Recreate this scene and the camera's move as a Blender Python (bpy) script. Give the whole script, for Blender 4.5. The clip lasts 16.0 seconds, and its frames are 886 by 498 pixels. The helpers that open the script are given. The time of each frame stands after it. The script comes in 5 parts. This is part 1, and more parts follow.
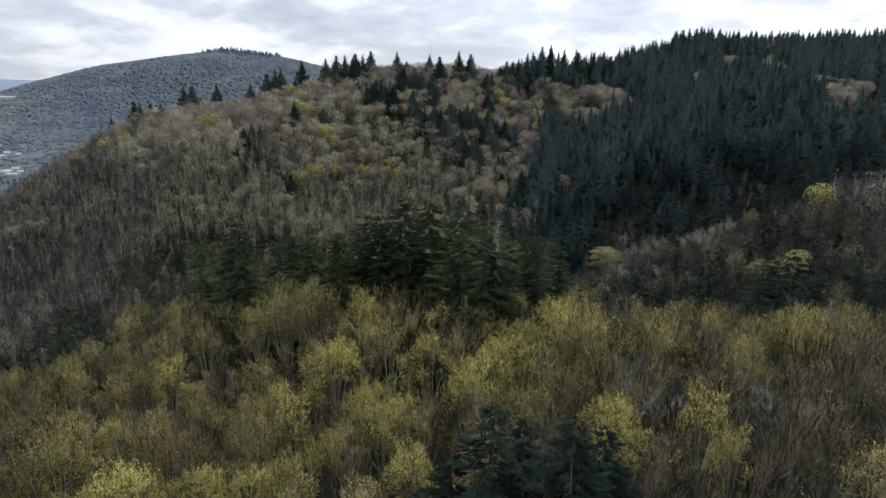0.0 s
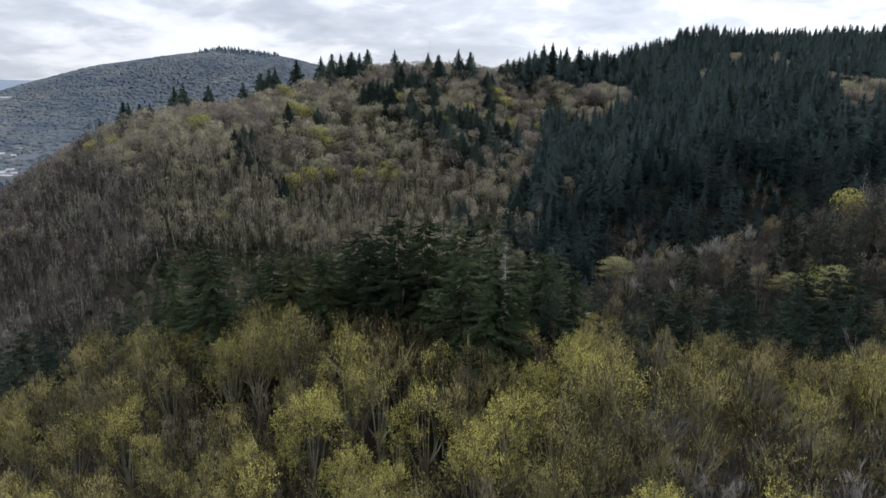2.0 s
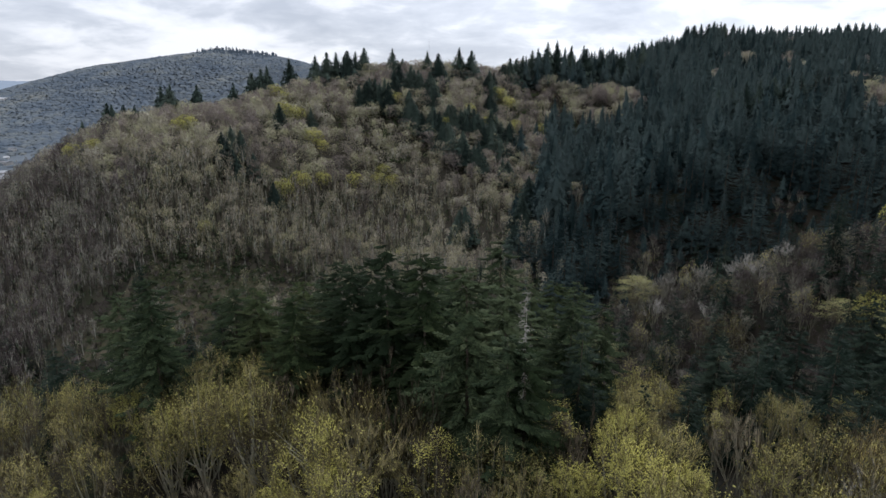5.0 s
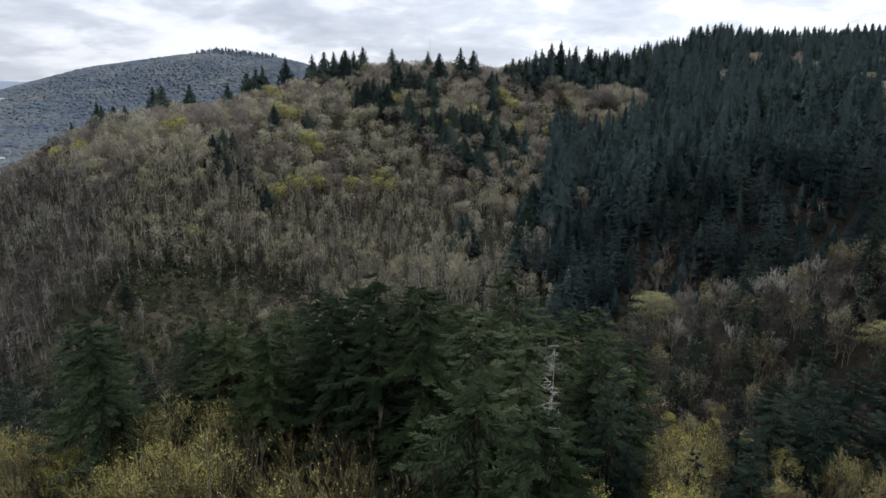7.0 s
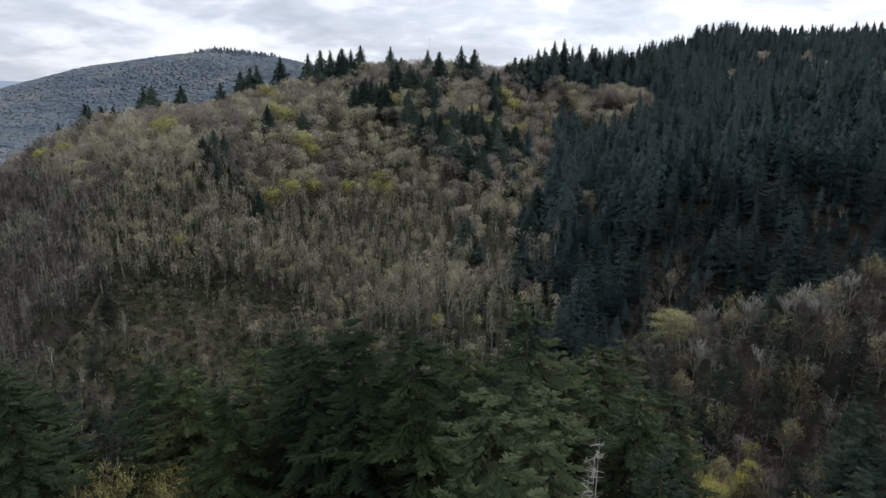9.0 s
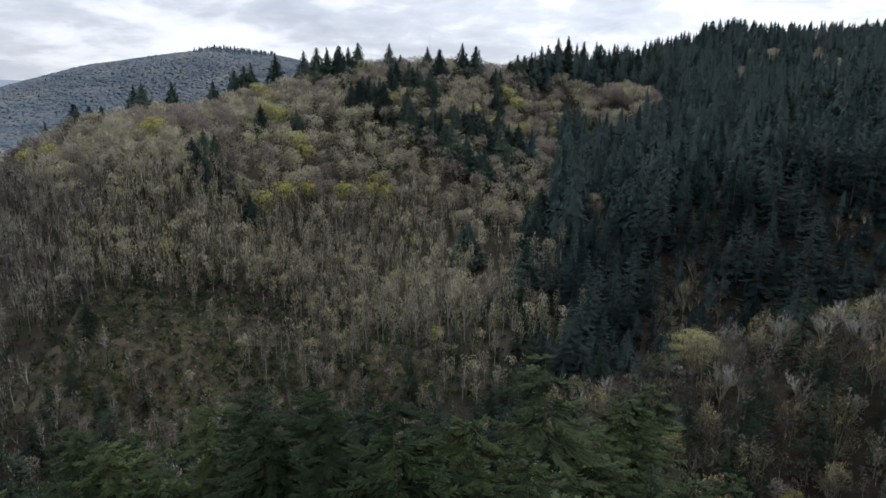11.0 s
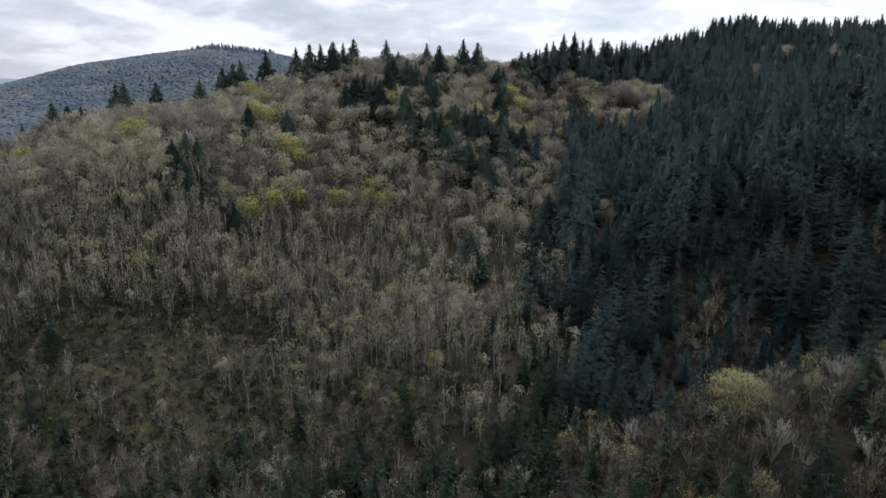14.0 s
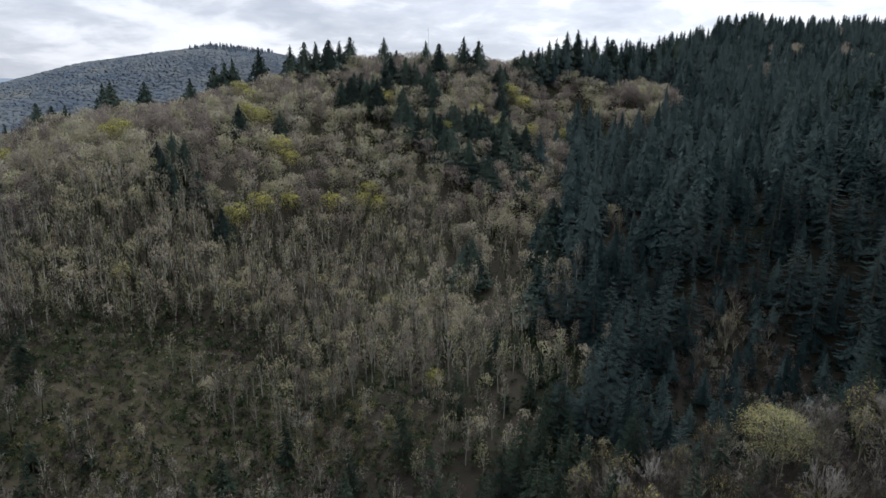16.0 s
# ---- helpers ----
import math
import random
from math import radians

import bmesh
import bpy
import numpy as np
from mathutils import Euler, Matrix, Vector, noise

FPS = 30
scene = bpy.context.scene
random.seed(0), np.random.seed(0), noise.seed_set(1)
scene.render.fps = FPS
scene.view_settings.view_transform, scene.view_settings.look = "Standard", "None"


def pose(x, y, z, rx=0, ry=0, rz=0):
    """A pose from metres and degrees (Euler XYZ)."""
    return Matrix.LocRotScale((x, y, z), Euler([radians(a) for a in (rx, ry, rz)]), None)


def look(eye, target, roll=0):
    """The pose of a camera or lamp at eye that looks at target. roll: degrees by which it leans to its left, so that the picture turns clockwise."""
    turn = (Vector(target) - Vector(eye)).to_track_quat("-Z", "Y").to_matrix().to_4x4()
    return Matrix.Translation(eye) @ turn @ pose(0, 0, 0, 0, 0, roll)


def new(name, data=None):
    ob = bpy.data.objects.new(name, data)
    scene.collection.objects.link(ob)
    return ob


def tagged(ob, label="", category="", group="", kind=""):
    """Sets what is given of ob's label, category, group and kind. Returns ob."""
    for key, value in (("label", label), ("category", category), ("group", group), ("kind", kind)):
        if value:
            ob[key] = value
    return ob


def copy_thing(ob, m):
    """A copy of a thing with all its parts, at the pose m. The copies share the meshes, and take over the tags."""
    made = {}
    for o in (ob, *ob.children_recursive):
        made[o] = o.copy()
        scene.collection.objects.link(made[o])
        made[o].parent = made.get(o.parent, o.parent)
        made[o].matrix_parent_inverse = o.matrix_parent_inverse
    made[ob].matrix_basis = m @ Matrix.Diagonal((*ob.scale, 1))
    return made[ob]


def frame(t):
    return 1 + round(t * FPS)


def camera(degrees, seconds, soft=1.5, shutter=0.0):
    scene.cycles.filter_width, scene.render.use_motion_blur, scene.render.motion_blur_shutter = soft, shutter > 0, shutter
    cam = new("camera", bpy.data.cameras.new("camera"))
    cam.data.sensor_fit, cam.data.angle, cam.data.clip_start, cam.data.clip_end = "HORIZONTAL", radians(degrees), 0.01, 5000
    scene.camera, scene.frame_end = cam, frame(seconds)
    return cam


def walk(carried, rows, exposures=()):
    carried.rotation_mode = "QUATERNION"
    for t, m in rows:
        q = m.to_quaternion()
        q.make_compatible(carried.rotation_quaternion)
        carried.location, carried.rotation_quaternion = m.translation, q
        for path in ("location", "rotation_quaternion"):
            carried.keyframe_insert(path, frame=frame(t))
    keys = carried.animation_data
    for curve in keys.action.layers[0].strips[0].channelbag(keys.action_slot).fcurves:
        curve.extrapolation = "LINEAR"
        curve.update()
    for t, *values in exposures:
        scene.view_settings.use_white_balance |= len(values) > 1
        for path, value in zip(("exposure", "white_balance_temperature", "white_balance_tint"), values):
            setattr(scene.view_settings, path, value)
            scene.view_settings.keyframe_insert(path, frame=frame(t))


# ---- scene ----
cam = camera(71.0, 16.0, soft=1.55)
PATH = [
    (0, (1.222, -0.966, 199.496), (1.201, 0.973, 199.005), 0.5),
    (0.5, (1.319, 3.312, 199.513), (1.298, 5.251, 199.022), 0.4),
    (1, (1.328, 7.543, 199.546), (1.307, 9.482, 199.054), 0.4),
    (1.5, (1.321, 11.667, 199.599), (1.3, 13.605, 199.106), 0.3),
    (2, (1.293, 15.809, 199.687), (1.272, 17.747, 199.193), 0.3),
    (2.5, (1.266, 19.974, 199.761), (1.246, 21.912, 199.266), 0.3),
    (3, (1.209, 24.132, 199.746), (1.189, 26.07, 199.251), 0.3),
    (3.5, (1.136, 28.364, 199.726), (1.117, 30.301, 199.229), 0.4),
    (4, (1.103, 32.494, 199.735), (1.084, 34.432, 199.238), 0.4),
    (4.2, (1.106, 34.09, 199.712), (1.087, 36.028, 199.218), 0.3),
    (6.3, (0.683, 51.111, 198.863), (0.66, 53.05, 198.373), 0.3),
    (6.5, (0.63, 52.722, 198.847), (0.61, 54.661, 198.359), 0.4),
    (7, (0.546, 56.671, 198.835), (0.524, 58.611, 198.348), 0.4),
    (7.5, (0.462, 60.572, 198.857), (0.44, 62.511, 198.37), 0.4),
    (8, (0.39, 64.427, 198.897), (0.368, 66.366, 198.41), 0.4),
    (8.5, (0.305, 68.386, 198.941), (0.283, 70.325, 198.453), 0.4),
    (9, (0.264, 72.519, 198.961), (0.242, 74.458, 198.473), 0.4),
    (9.2, (0.243, 74.153, 198.956), (0.22, 76.092, 198.468), 0.5),
    (11.5, (0.666, 92.47, 199.177), (0.639, 94.408, 198.684), 0.3),
    (12, (0.691, 96.527, 199.207), (0.663, 98.465, 198.714), 0.3),
    (12.5, (0.688, 100.645, 199.235), (0.66, 102.583, 198.74), 0.3),
    (13, (0.661, 104.765, 199.269), (0.633, 106.702, 198.773), 0.3),
    (13.5, (0.639, 108.808, 199.295), (0.611, 110.745, 198.798), 0.3),
    (14, (0.615, 112.858, 199.328), (0.587, 114.795, 198.831), 0.3),
    (14.5, (0.616, 116.889, 199.368), (0.587, 118.826, 198.871), 0.3),
    (15, (0.587, 120.918, 199.377), (0.559, 122.855, 198.88), 0.3),
    (15.5, (0.493, 124.925, 199.36), (0.466, 126.862, 198.862), 0.3),
    (16, (0.348, 128.903, 199.337), (0.321, 130.84, 198.839), 0.3),
]
walk(cam, [(t, look(eye, target, roll)) for t, eye, target, roll in PATH], [(0.0, 0.0, 6050, 12), (16.0, 0.0, 6050, 12)])

# ---- world, sun ----
SUN_AZ, SUN_EL = 14, 58  # degrees from +y towards +x, above the horizon
sun_dir = Vector((math.sin(radians(SUN_AZ)) * math.cos(radians(SUN_EL)), math.cos(radians(SUN_AZ)) * math.cos(radians(SUN_EL)), math.sin(radians(SUN_EL))))
sun = new("sun", bpy.data.lights.new("sun", "SUN"))
sun.data.energy, sun.data.angle, sun.data.color = 1.5, radians(14), (1.0, 0.97, 0.94)
sun.matrix_world = look(sun_dir * 100, (0, 0, 0))


class Nodes:
    """A short way to write a node tree."""

    def __init__(self, tree):
        self.tree = tree
        tree.nodes.clear()

    def add(self, kind, inputs=(), out=0, operation="", use_clamp=False):
        n = self.tree.nodes.new(kind)
        if operation:
            n.operation = operation
        if use_clamp:
            n.use_clamp = True
        for k, v in dict(inputs).items():
            if isinstance(v, bpy.types.NodeSocket):
                self.tree.links.new(v, n.inputs[k])
            else:
                n.inputs[k].default_value = v
        return n.outputs[out] if len(n.outputs) else n

    def math(self, op, a, b=0.0, clamp=False):
        return self.add("ShaderNodeMath", {0: a, 1: b}, operation=op, use_clamp=clamp)

    def ramp(self, fac, stops):
        n = self.tree.nodes.new("ShaderNodeValToRGB")
        self.tree.links.new(fac, n.inputs[0])
        while len(n.color_ramp.elements) < len(stops):
            n.color_ramp.elements.new(0.5)
        for e, (p, c) in zip(n.color_ramp.elements, stops):
            e.position, e.color = p, (*c, 1) if len(c) == 3 else c
        return n.outputs[0]

    def mix(self, fac, a, b, blend="MIX"):
        n = self.tree.nodes.new("ShaderNodeMix")
        n.data_type, n.blend_type = "RGBA", blend
        for k, v in ((0, fac), (6, a), (7, b)):
            if isinstance(v, bpy.types.NodeSocket):
                self.tree.links.new(v, n.inputs[k])
            else:
                n.inputs[k].default_value = (*v, 1) if isinstance(v, tuple) and len(v) == 3 else v
        return n.outputs[2]


world = bpy.data.worlds.new("overcast")
world.use_nodes = True
scene.world = world
w = Nodes(world.node_tree)
way = w.add("ShaderNodeTexCoord", out=0)
sep = world.node_tree.nodes.new("ShaderNodeSeparateXYZ")
world.node_tree.links.new(way, sep.inputs[0])
height = w.math("ADD", w.math("MAXIMUM", sep.outputs[2], 0.0), 0.26)
flat = w.add("ShaderNodeCombineXYZ", {0: w.math("DIVIDE", sep.outputs[0], height), 1: w.math("DIVIDE", sep.outputs[1], height), 2: 0.4})
big = w.add("ShaderNodeTexNoise", {"Vector": flat, "Scale": 0.85, "Detail": 6.0, "Roughness": 0.55, "Distortion": 0.4})
small = w.add("ShaderNodeTexNoise", {"Vector": flat, "Scale": 3.4, "Detail": 6.0, "Roughness": 0.55, "Distortion": 0.3})
dens = w.math("ADD", w.math("MULTIPLY", big, 0.56), w.math("MULTIPLY", small, 0.44))
cloud = w.ramp(dens, [(0.40, (0.54, 0.565, 0.61)), (0.475, (0.66, 0.68, 0.715)), (0.53, (0.86, 0.865, 0.88)), (0.59, (0.99, 0.985, 0.97))])
toward = w.add("ShaderNodeVectorMath", {0: way, 1: tuple(Vector((0.34, 0.92, 0.20)).normalized())}, out=1, operation="DOT_PRODUCT")
glow = w.math("MULTIPLY", w.math("SUBTRACT", toward, 0.86, True), 4.5)
zenith = w.math("ADD", 1.0, w.math("MULTIPLY", w.math("MAXIMUM", sep.outputs[2], 0.0), 1.2))
cloud = w.mix(1.0, cloud, w.add("ShaderNodeCombineXYZ", {0: zenith, 1: zenith, 2: zenith}), "MULTIPLY")
lit = w.mix(1.0, cloud, w.mix(w.math("MINIMUM", glow, 1.0), (1.0, 1.0, 1.0), (1.42, 1.41, 1.39)), "MULTIPLY")
sky = w.add("ShaderNodeTexSky")
sky.node.sky_type, sky.node.sun_disc = "NISHITA", False
sky.node.sun_elevation, sky.node.sun_rotation = radians(SUN_EL), radians(SUN_AZ)
blue = w.add("ShaderNodeBackground", {0: sky, 1: 0.10})
grey = w.add("ShaderNodeBackground", {0: lit, 1: 1.0})
both = w.add("ShaderNodeMixShader", {0: 0.9, 1: blue, 2: grey})
w.add("ShaderNodeOutputWorld", {0: both})


# ---- materials ----
def surface(name, stops, rough=0.85, island=0.5, scale=0.08, through_light=0.0, bump=0.0, fine=0.9, per_object=0.0, gloss=0.06, cells=0.0, cell=0.15, far_haze=()):
    """Colours of stops, laid out by broad noise in the land, fine noise, chance per piece and chance per thing. Where
    given, bluish haze colours are mixed in with distance.
    """
    m = bpy.data.materials.new(name)
    m.use_nodes = True
    n = Nodes(m.node_tree)
    geo = m.node_tree.nodes.new("ShaderNodeNewGeometry")
    broad = n.add("ShaderNodeTexNoise", {"Vector": geo.outputs["Position"], "Scale": scale, "Detail": 3.0, "Roughness": 0.6})
    grain = n.add("ShaderNodeTexNoise", {"Vector": geo.outputs["Position"], "Scale": fine, "Detail": 4.0, "Roughness": 0.65})
    one = n.add("ShaderNodeObjectInfo", out=5)
    f = n.math("ADD", n.math("MULTIPLY", n.math("SUBTRACT", broad, 0.5), 1.7), 0.5)
    f = n.math("ADD", f, n.math("MULTIPLY", n.math("SUBTRACT", grain, 0.5), 0.7))
    f = n.math("ADD", f, n.math("MULTIPLY", n.math("SUBTRACT", geo.outputs["Random Per Island"], 0.5), island))
    if cells:
        level = n.add("ShaderNodeVectorMath", {0: geo.outputs["Position"], 1: (1, 1, 0)}, operation="MULTIPLY")
        vor = n.add("ShaderNodeTexVoronoi", {"Vector": level, "Scale": cell}, out=1)
        f = n.math("ADD", f, n.math("MULTIPLY", n.math("SUBTRACT", n.add("ShaderNodeSeparateColor", {0: vor}), 0.5), cells))
    f = n.math("ADD", f, n.math("MULTIPLY", n.math("SUBTRACT", one, 0.5), per_object), True)
    col = n.ramp(f, stops)
    # Distance haze put into the colour: bluer beyond 800, pale blue beyond 2750.
    if far_haze:
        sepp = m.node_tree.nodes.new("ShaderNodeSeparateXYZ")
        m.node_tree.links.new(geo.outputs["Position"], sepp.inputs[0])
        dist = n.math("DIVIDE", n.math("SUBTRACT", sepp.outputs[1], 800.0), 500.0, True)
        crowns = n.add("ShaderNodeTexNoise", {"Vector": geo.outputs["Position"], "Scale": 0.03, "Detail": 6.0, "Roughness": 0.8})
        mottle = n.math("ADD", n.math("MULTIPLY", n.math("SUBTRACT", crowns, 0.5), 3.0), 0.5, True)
        col = n.mix(dist, col, n.mix(mottle, far_haze[0], far_haze[1]))
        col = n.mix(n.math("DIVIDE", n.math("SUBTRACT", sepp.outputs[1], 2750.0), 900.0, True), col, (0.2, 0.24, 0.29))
    p = n.add("ShaderNodeBsdfPrincipled", {"Base Color": col, "Roughness": rough, "Specular IOR Level": gloss})
    if bump:
        b = n.add("ShaderNodeBump", {"Strength": bump, "Distance": 0.3, "Height": grain})
        m.node_tree.links.new(b, p.node.inputs["Normal"])
    if through_light:
        t = n.add("ShaderNodeBsdfTranslucent", {"Color": col})
        p = n.add("ShaderNodeMixShader", {0: through_light, 1: p, 2: t})
    n.add("ShaderNodeOutputMaterial", {0: p})
    return m


# Near-black: the shade under the canopy is put into this floor colour.
SHADED_LITTER = surface("shaded_leaf_litter", [(0.1, (0.008, 0.011, 0.006)), (0.4, (0.016, 0.014, 0.011)), (0.65, (0.025, 0.021, 0.015)), (0.9, (0.015, 0.018, 0.009))],
                 scale=0.035, fine=0.6, bump=0.6, far_haze=((0.085, 0.101, 0.121), (0.120, 0.134, 0.142)))
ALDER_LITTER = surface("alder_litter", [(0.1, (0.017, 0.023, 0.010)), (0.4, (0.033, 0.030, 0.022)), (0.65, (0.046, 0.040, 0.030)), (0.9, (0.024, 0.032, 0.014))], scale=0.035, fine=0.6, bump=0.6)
DRY_GRASS = surface("dry_grass", [(0.1, (0.022, 0.032, 0.014)), (0.4, (0.050, 0.050, 0.030)), (0.7, (0.096, 0.082, 0.056)), (0.95, (0.036, 0.048, 0.021))], scale=0.09, fine=0.8, bump=0.6)
POLE_BARK = surface("alder_bark", [(0.2, (0.150, 0.141, 0.119)), (0.6, (0.229, 0.220, 0.189)), (0.9, (0.290, 0.282, 0.246))], scale=0.15, fine=3.0, island=0.5)
IVY = surface("ivy_leaf", [(0.1, (0.022, 0.038, 0.017)), (0.5, (0.040, 0.060, 0.028)), (0.9, (0.074, 0.096, 0.048))], scale=0.06, island=0.5, rough=0.6)
BARK = surface("grey_bark", [(0.2, (0.105, 0.097, 0.072)), (0.6, (0.20, 0.188, 0.140)), (0.9, (0.324, 0.312, 0.235))], scale=0.15, fine=3.0, per_object=0.4)
FIR_BARK = surface("fir_bark", [(0.2, (0.05, 0.04, 0.03)), (0.8, (0.11, 0.09, 0.07))], fine=3.0)
TWIG = surface("twig", [(0.15, (0.054, 0.044, 0.031)), (0.5, (0.095, 0.080, 0.054)), (0.85, (0.162, 0.140, 0.096))], scale=0.1, island=0.5, per_object=0.6, through_light=0.12)
TWIG_OLIVE = surface("budding_twig", [(0.15, (0.080, 0.069, 0.035)), (0.5, (0.152, 0.130, 0.062)), (0.85, (0.245, 0.210, 0.103))], scale=0.1, island=0.5, per_object=0.6, through_light=0.15)
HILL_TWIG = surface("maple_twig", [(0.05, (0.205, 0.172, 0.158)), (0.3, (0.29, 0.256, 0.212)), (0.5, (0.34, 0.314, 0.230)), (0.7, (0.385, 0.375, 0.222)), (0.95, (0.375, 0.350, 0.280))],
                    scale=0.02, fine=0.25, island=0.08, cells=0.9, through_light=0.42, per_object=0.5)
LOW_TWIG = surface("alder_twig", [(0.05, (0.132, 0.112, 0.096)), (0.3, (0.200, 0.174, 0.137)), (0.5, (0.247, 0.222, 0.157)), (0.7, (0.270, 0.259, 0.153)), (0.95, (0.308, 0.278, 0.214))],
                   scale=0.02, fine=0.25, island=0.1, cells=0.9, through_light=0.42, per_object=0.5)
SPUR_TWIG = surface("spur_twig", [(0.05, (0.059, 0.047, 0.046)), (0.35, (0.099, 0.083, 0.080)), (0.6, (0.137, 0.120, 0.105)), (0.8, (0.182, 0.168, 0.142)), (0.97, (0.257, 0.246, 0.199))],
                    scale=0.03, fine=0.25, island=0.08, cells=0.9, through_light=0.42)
HILL_BUD = surface("alder_bud", [(0.1, (0.125, 0.109, 0.070)), (0.4, (0.187, 0.179, 0.094)), (0.7, (0.234, 0.222, 0.101)), (0.95, (0.281, 0.265, 0.109))],
                   scale=0.02, fine=0.25, island=0.2, through_light=0.35, cells=0.9)
LEAF = surface("young_leaf", [(0.1, (0.26, 0.248, 0.075)), (0.5, (0.425, 0.402, 0.116)), (0.9, (0.585, 0.545, 0.156))], scale=0.1, island=0.55, through_light=0.35, per_object=0.45)
LEAF_RUST = surface("rusty_catkin", [(0.1, (0.170, 0.128, 0.045)), (0.5, (0.255, 0.194, 0.063)), (0.9, (0.323, 0.264, 0.081))], scale=0.1, island=0.5, through_light=0.3, per_object=0.4)
LEAF_OLIVE = surface("opening_bud", [(0.1, (0.23, 0.216, 0.079)), (0.5, (0.347, 0.323, 0.108)), (0.9, (0.468, 0.424, 0.142))], scale=0.1, island=0.55, through_light=0.3, per_object=0.45)
NEEDLE = surface("fir_needle", [(0.1, (0.017, 0.028, 0.0135)), (0.5, (0.034, 0.050, 0.0245)), (0.9, (0.086, 0.107, 0.053))], scale=0.05, island=0.6, per_object=0.5, rough=0.7, through_light=0.2)
# Blue of the distance haze is put into these needle colours.
NEEDLE_HAZED = surface("hazed_fir_needle", [(0.1, (0.016, 0.030, 0.031)), (0.5, (0.034, 0.056, 0.056)), (0.9, (0.067, 0.093, 0.088))], scale=0.05, island=0.35, per_object=0.8, rough=0.75, cells=1.0, cell=0.1, through_light=0.25)
VALLEY_NEEDLE = surface("valley_fir_needle", [(0.1, (0.011, 0.021, 0.015)), (0.5, (0.021, 0.034, 0.024)), (0.9, (0.046, 0.062, 0.042))], scale=0.05, island=0.55, per_object=0.6, rough=0.7, through_light=0.2)
# Lighter copy of the slope needles: haze and sunlight put into the colour.
NEEDLE_LIT = surface("lit_fir_needle", [(0.1, (0.030, 0.046, 0.038)), (0.5, (0.052, 0.076, 0.062)), (0.9, (0.088, 0.116, 0.092))], scale=0.05, island=0.35, per_object=0.8, rough=0.75, cells=1.0, cell=0.1, through_light=0.25)
NEEDLE_FRESH = surface("fresh_fir_needle", [(0.1, (0.021, 0.033, 0.014)), (0.5, (0.041, 0.058, 0.024)), (0.9, (0.102, 0.122, 0.052))], scale=0.05, island=0.6, per_object=0.5, rough=0.7, through_light=0.2)
SLOPE_LEAF = surface("slope_maple_leaf", [(0.1, (0.27, 0.265, 0.080)), (0.5, (0.42, 0.407, 0.115)), (0.9, (0.54, 0.515, 0.15))], scale=0.1, island=0.5, through_light=0.35, per_object=0.45)
SPUR_LEAF = surface("pale_spring_leaf", [(0.1, (0.21, 0.20, 0.095)), (0.5, (0.31, 0.297, 0.14)), (0.9, (0.43, 0.41, 0.20))], scale=0.1, island=0.5, per_object=0.3, through_light=0.35)
SHRUB = surface("undergrowth_leaf", [(0.1, (0.03, 0.055, 0.02)), (0.45, (0.055, 0.08, 0.03)), (0.65, (0.11, 0.10, 0.055)), (0.95, (0.17, 0.145, 0.09))],
                scale=0.05, island=0.6, through_light=0.2)
DEAD = surface("bleached_wood", [(0.2, (0.17, 0.158, 0.138)), (0.8, (0.31, 0.295, 0.265))], fine=3.0)
# Blue-grey of distance haze is put into the far crowns' colours.
HAZED_LEAF = surface("hazed_crown", [(0.1, (0.060, 0.078, 0.100)), (0.4, (0.082, 0.100, 0.120)), (0.7, (0.106, 0.120, 0.127)), (0.95, (0.140, 0.144, 0.134))], scale=0.008, fine=0.04, island=0.3)
HAZED_FIR = surface("hazed_fir", [(0.2, (0.070, 0.092, 0.118)), (0.8, (0.100, 0.122, 0.146))], scale=0.01, fine=0.05, island=0.6)
WALL = surface("pale_wall", [(0.2, (0.300, 0.294, 0.282)), (0.8, (0.450, 0.444, 0.432))], per_object=1.0)
ROOF = surface("pale_roof", [(0.2, (0.159, 0.164, 0.173)), (0.8, (0.364, 0.369, 0.378))], per_object=1.2)
PANE = surface("dark_pane", [(0.2, (0.03, 0.035, 0.04)), (0.8, (0.06, 0.07, 0.08))], rough=0.15, gloss=0.6)
STEEL = surface("grey_steel", [(0.2, (0.25, 0.25, 0.26)), (0.8, (0.4, 0.4, 0.41))], rough=0.5)

# ---- the land ----
# Lines of the land, fitted to the camera's view: x, y and height of the ground along crests, slopes and creeks.
KNOLL = [(-160, 60, 100), (-130, 105, 108), (-72, 107, 131), (-25, 92, 138), (9, 85, 148), (34, 80, 152), (60, 85, 152), (110, 75, 158),
         (180, 70, 168), (0, 40, 150), (-90, 30, 130), (80, 20, 160), (0, -80, 156), (-200, -80, 100), (200, -80, 182)]
KNOLL_RIM = [(-110, 140, 112), (-70, 134, 133), (-32, 130, 142), (-8, 122, 143), (12, 108, 146), (16, 140, 138), (45, 125, 144), (66, 135, 136),
             (94, 165, 130), (130, 140, 150)]
CREEK = [(-420, 230, 28), (-280, 240, 45), (-190, 265, 62), (-110, 290, 72), (-54, 272, 80), (17, 243, 97), (48, 268, 100), (90, 282, 104),
         (150, 290, 116), (240, 290, 140)]
RIGHT_SPUR = [(49, 228, 118), (66, 243, 125), (62, 204, 122), (90, 205, 126), (79, 222, 131), (105, 218, 140), (136, 230, 152), (220, 220, 172),
              (300, 200, 185)]
DRAW = [(52, 305, 98), (58, 350, 104), (55, 400, 112), (62, 470, 132), (72, 540, 152), (80, 610, 180)]
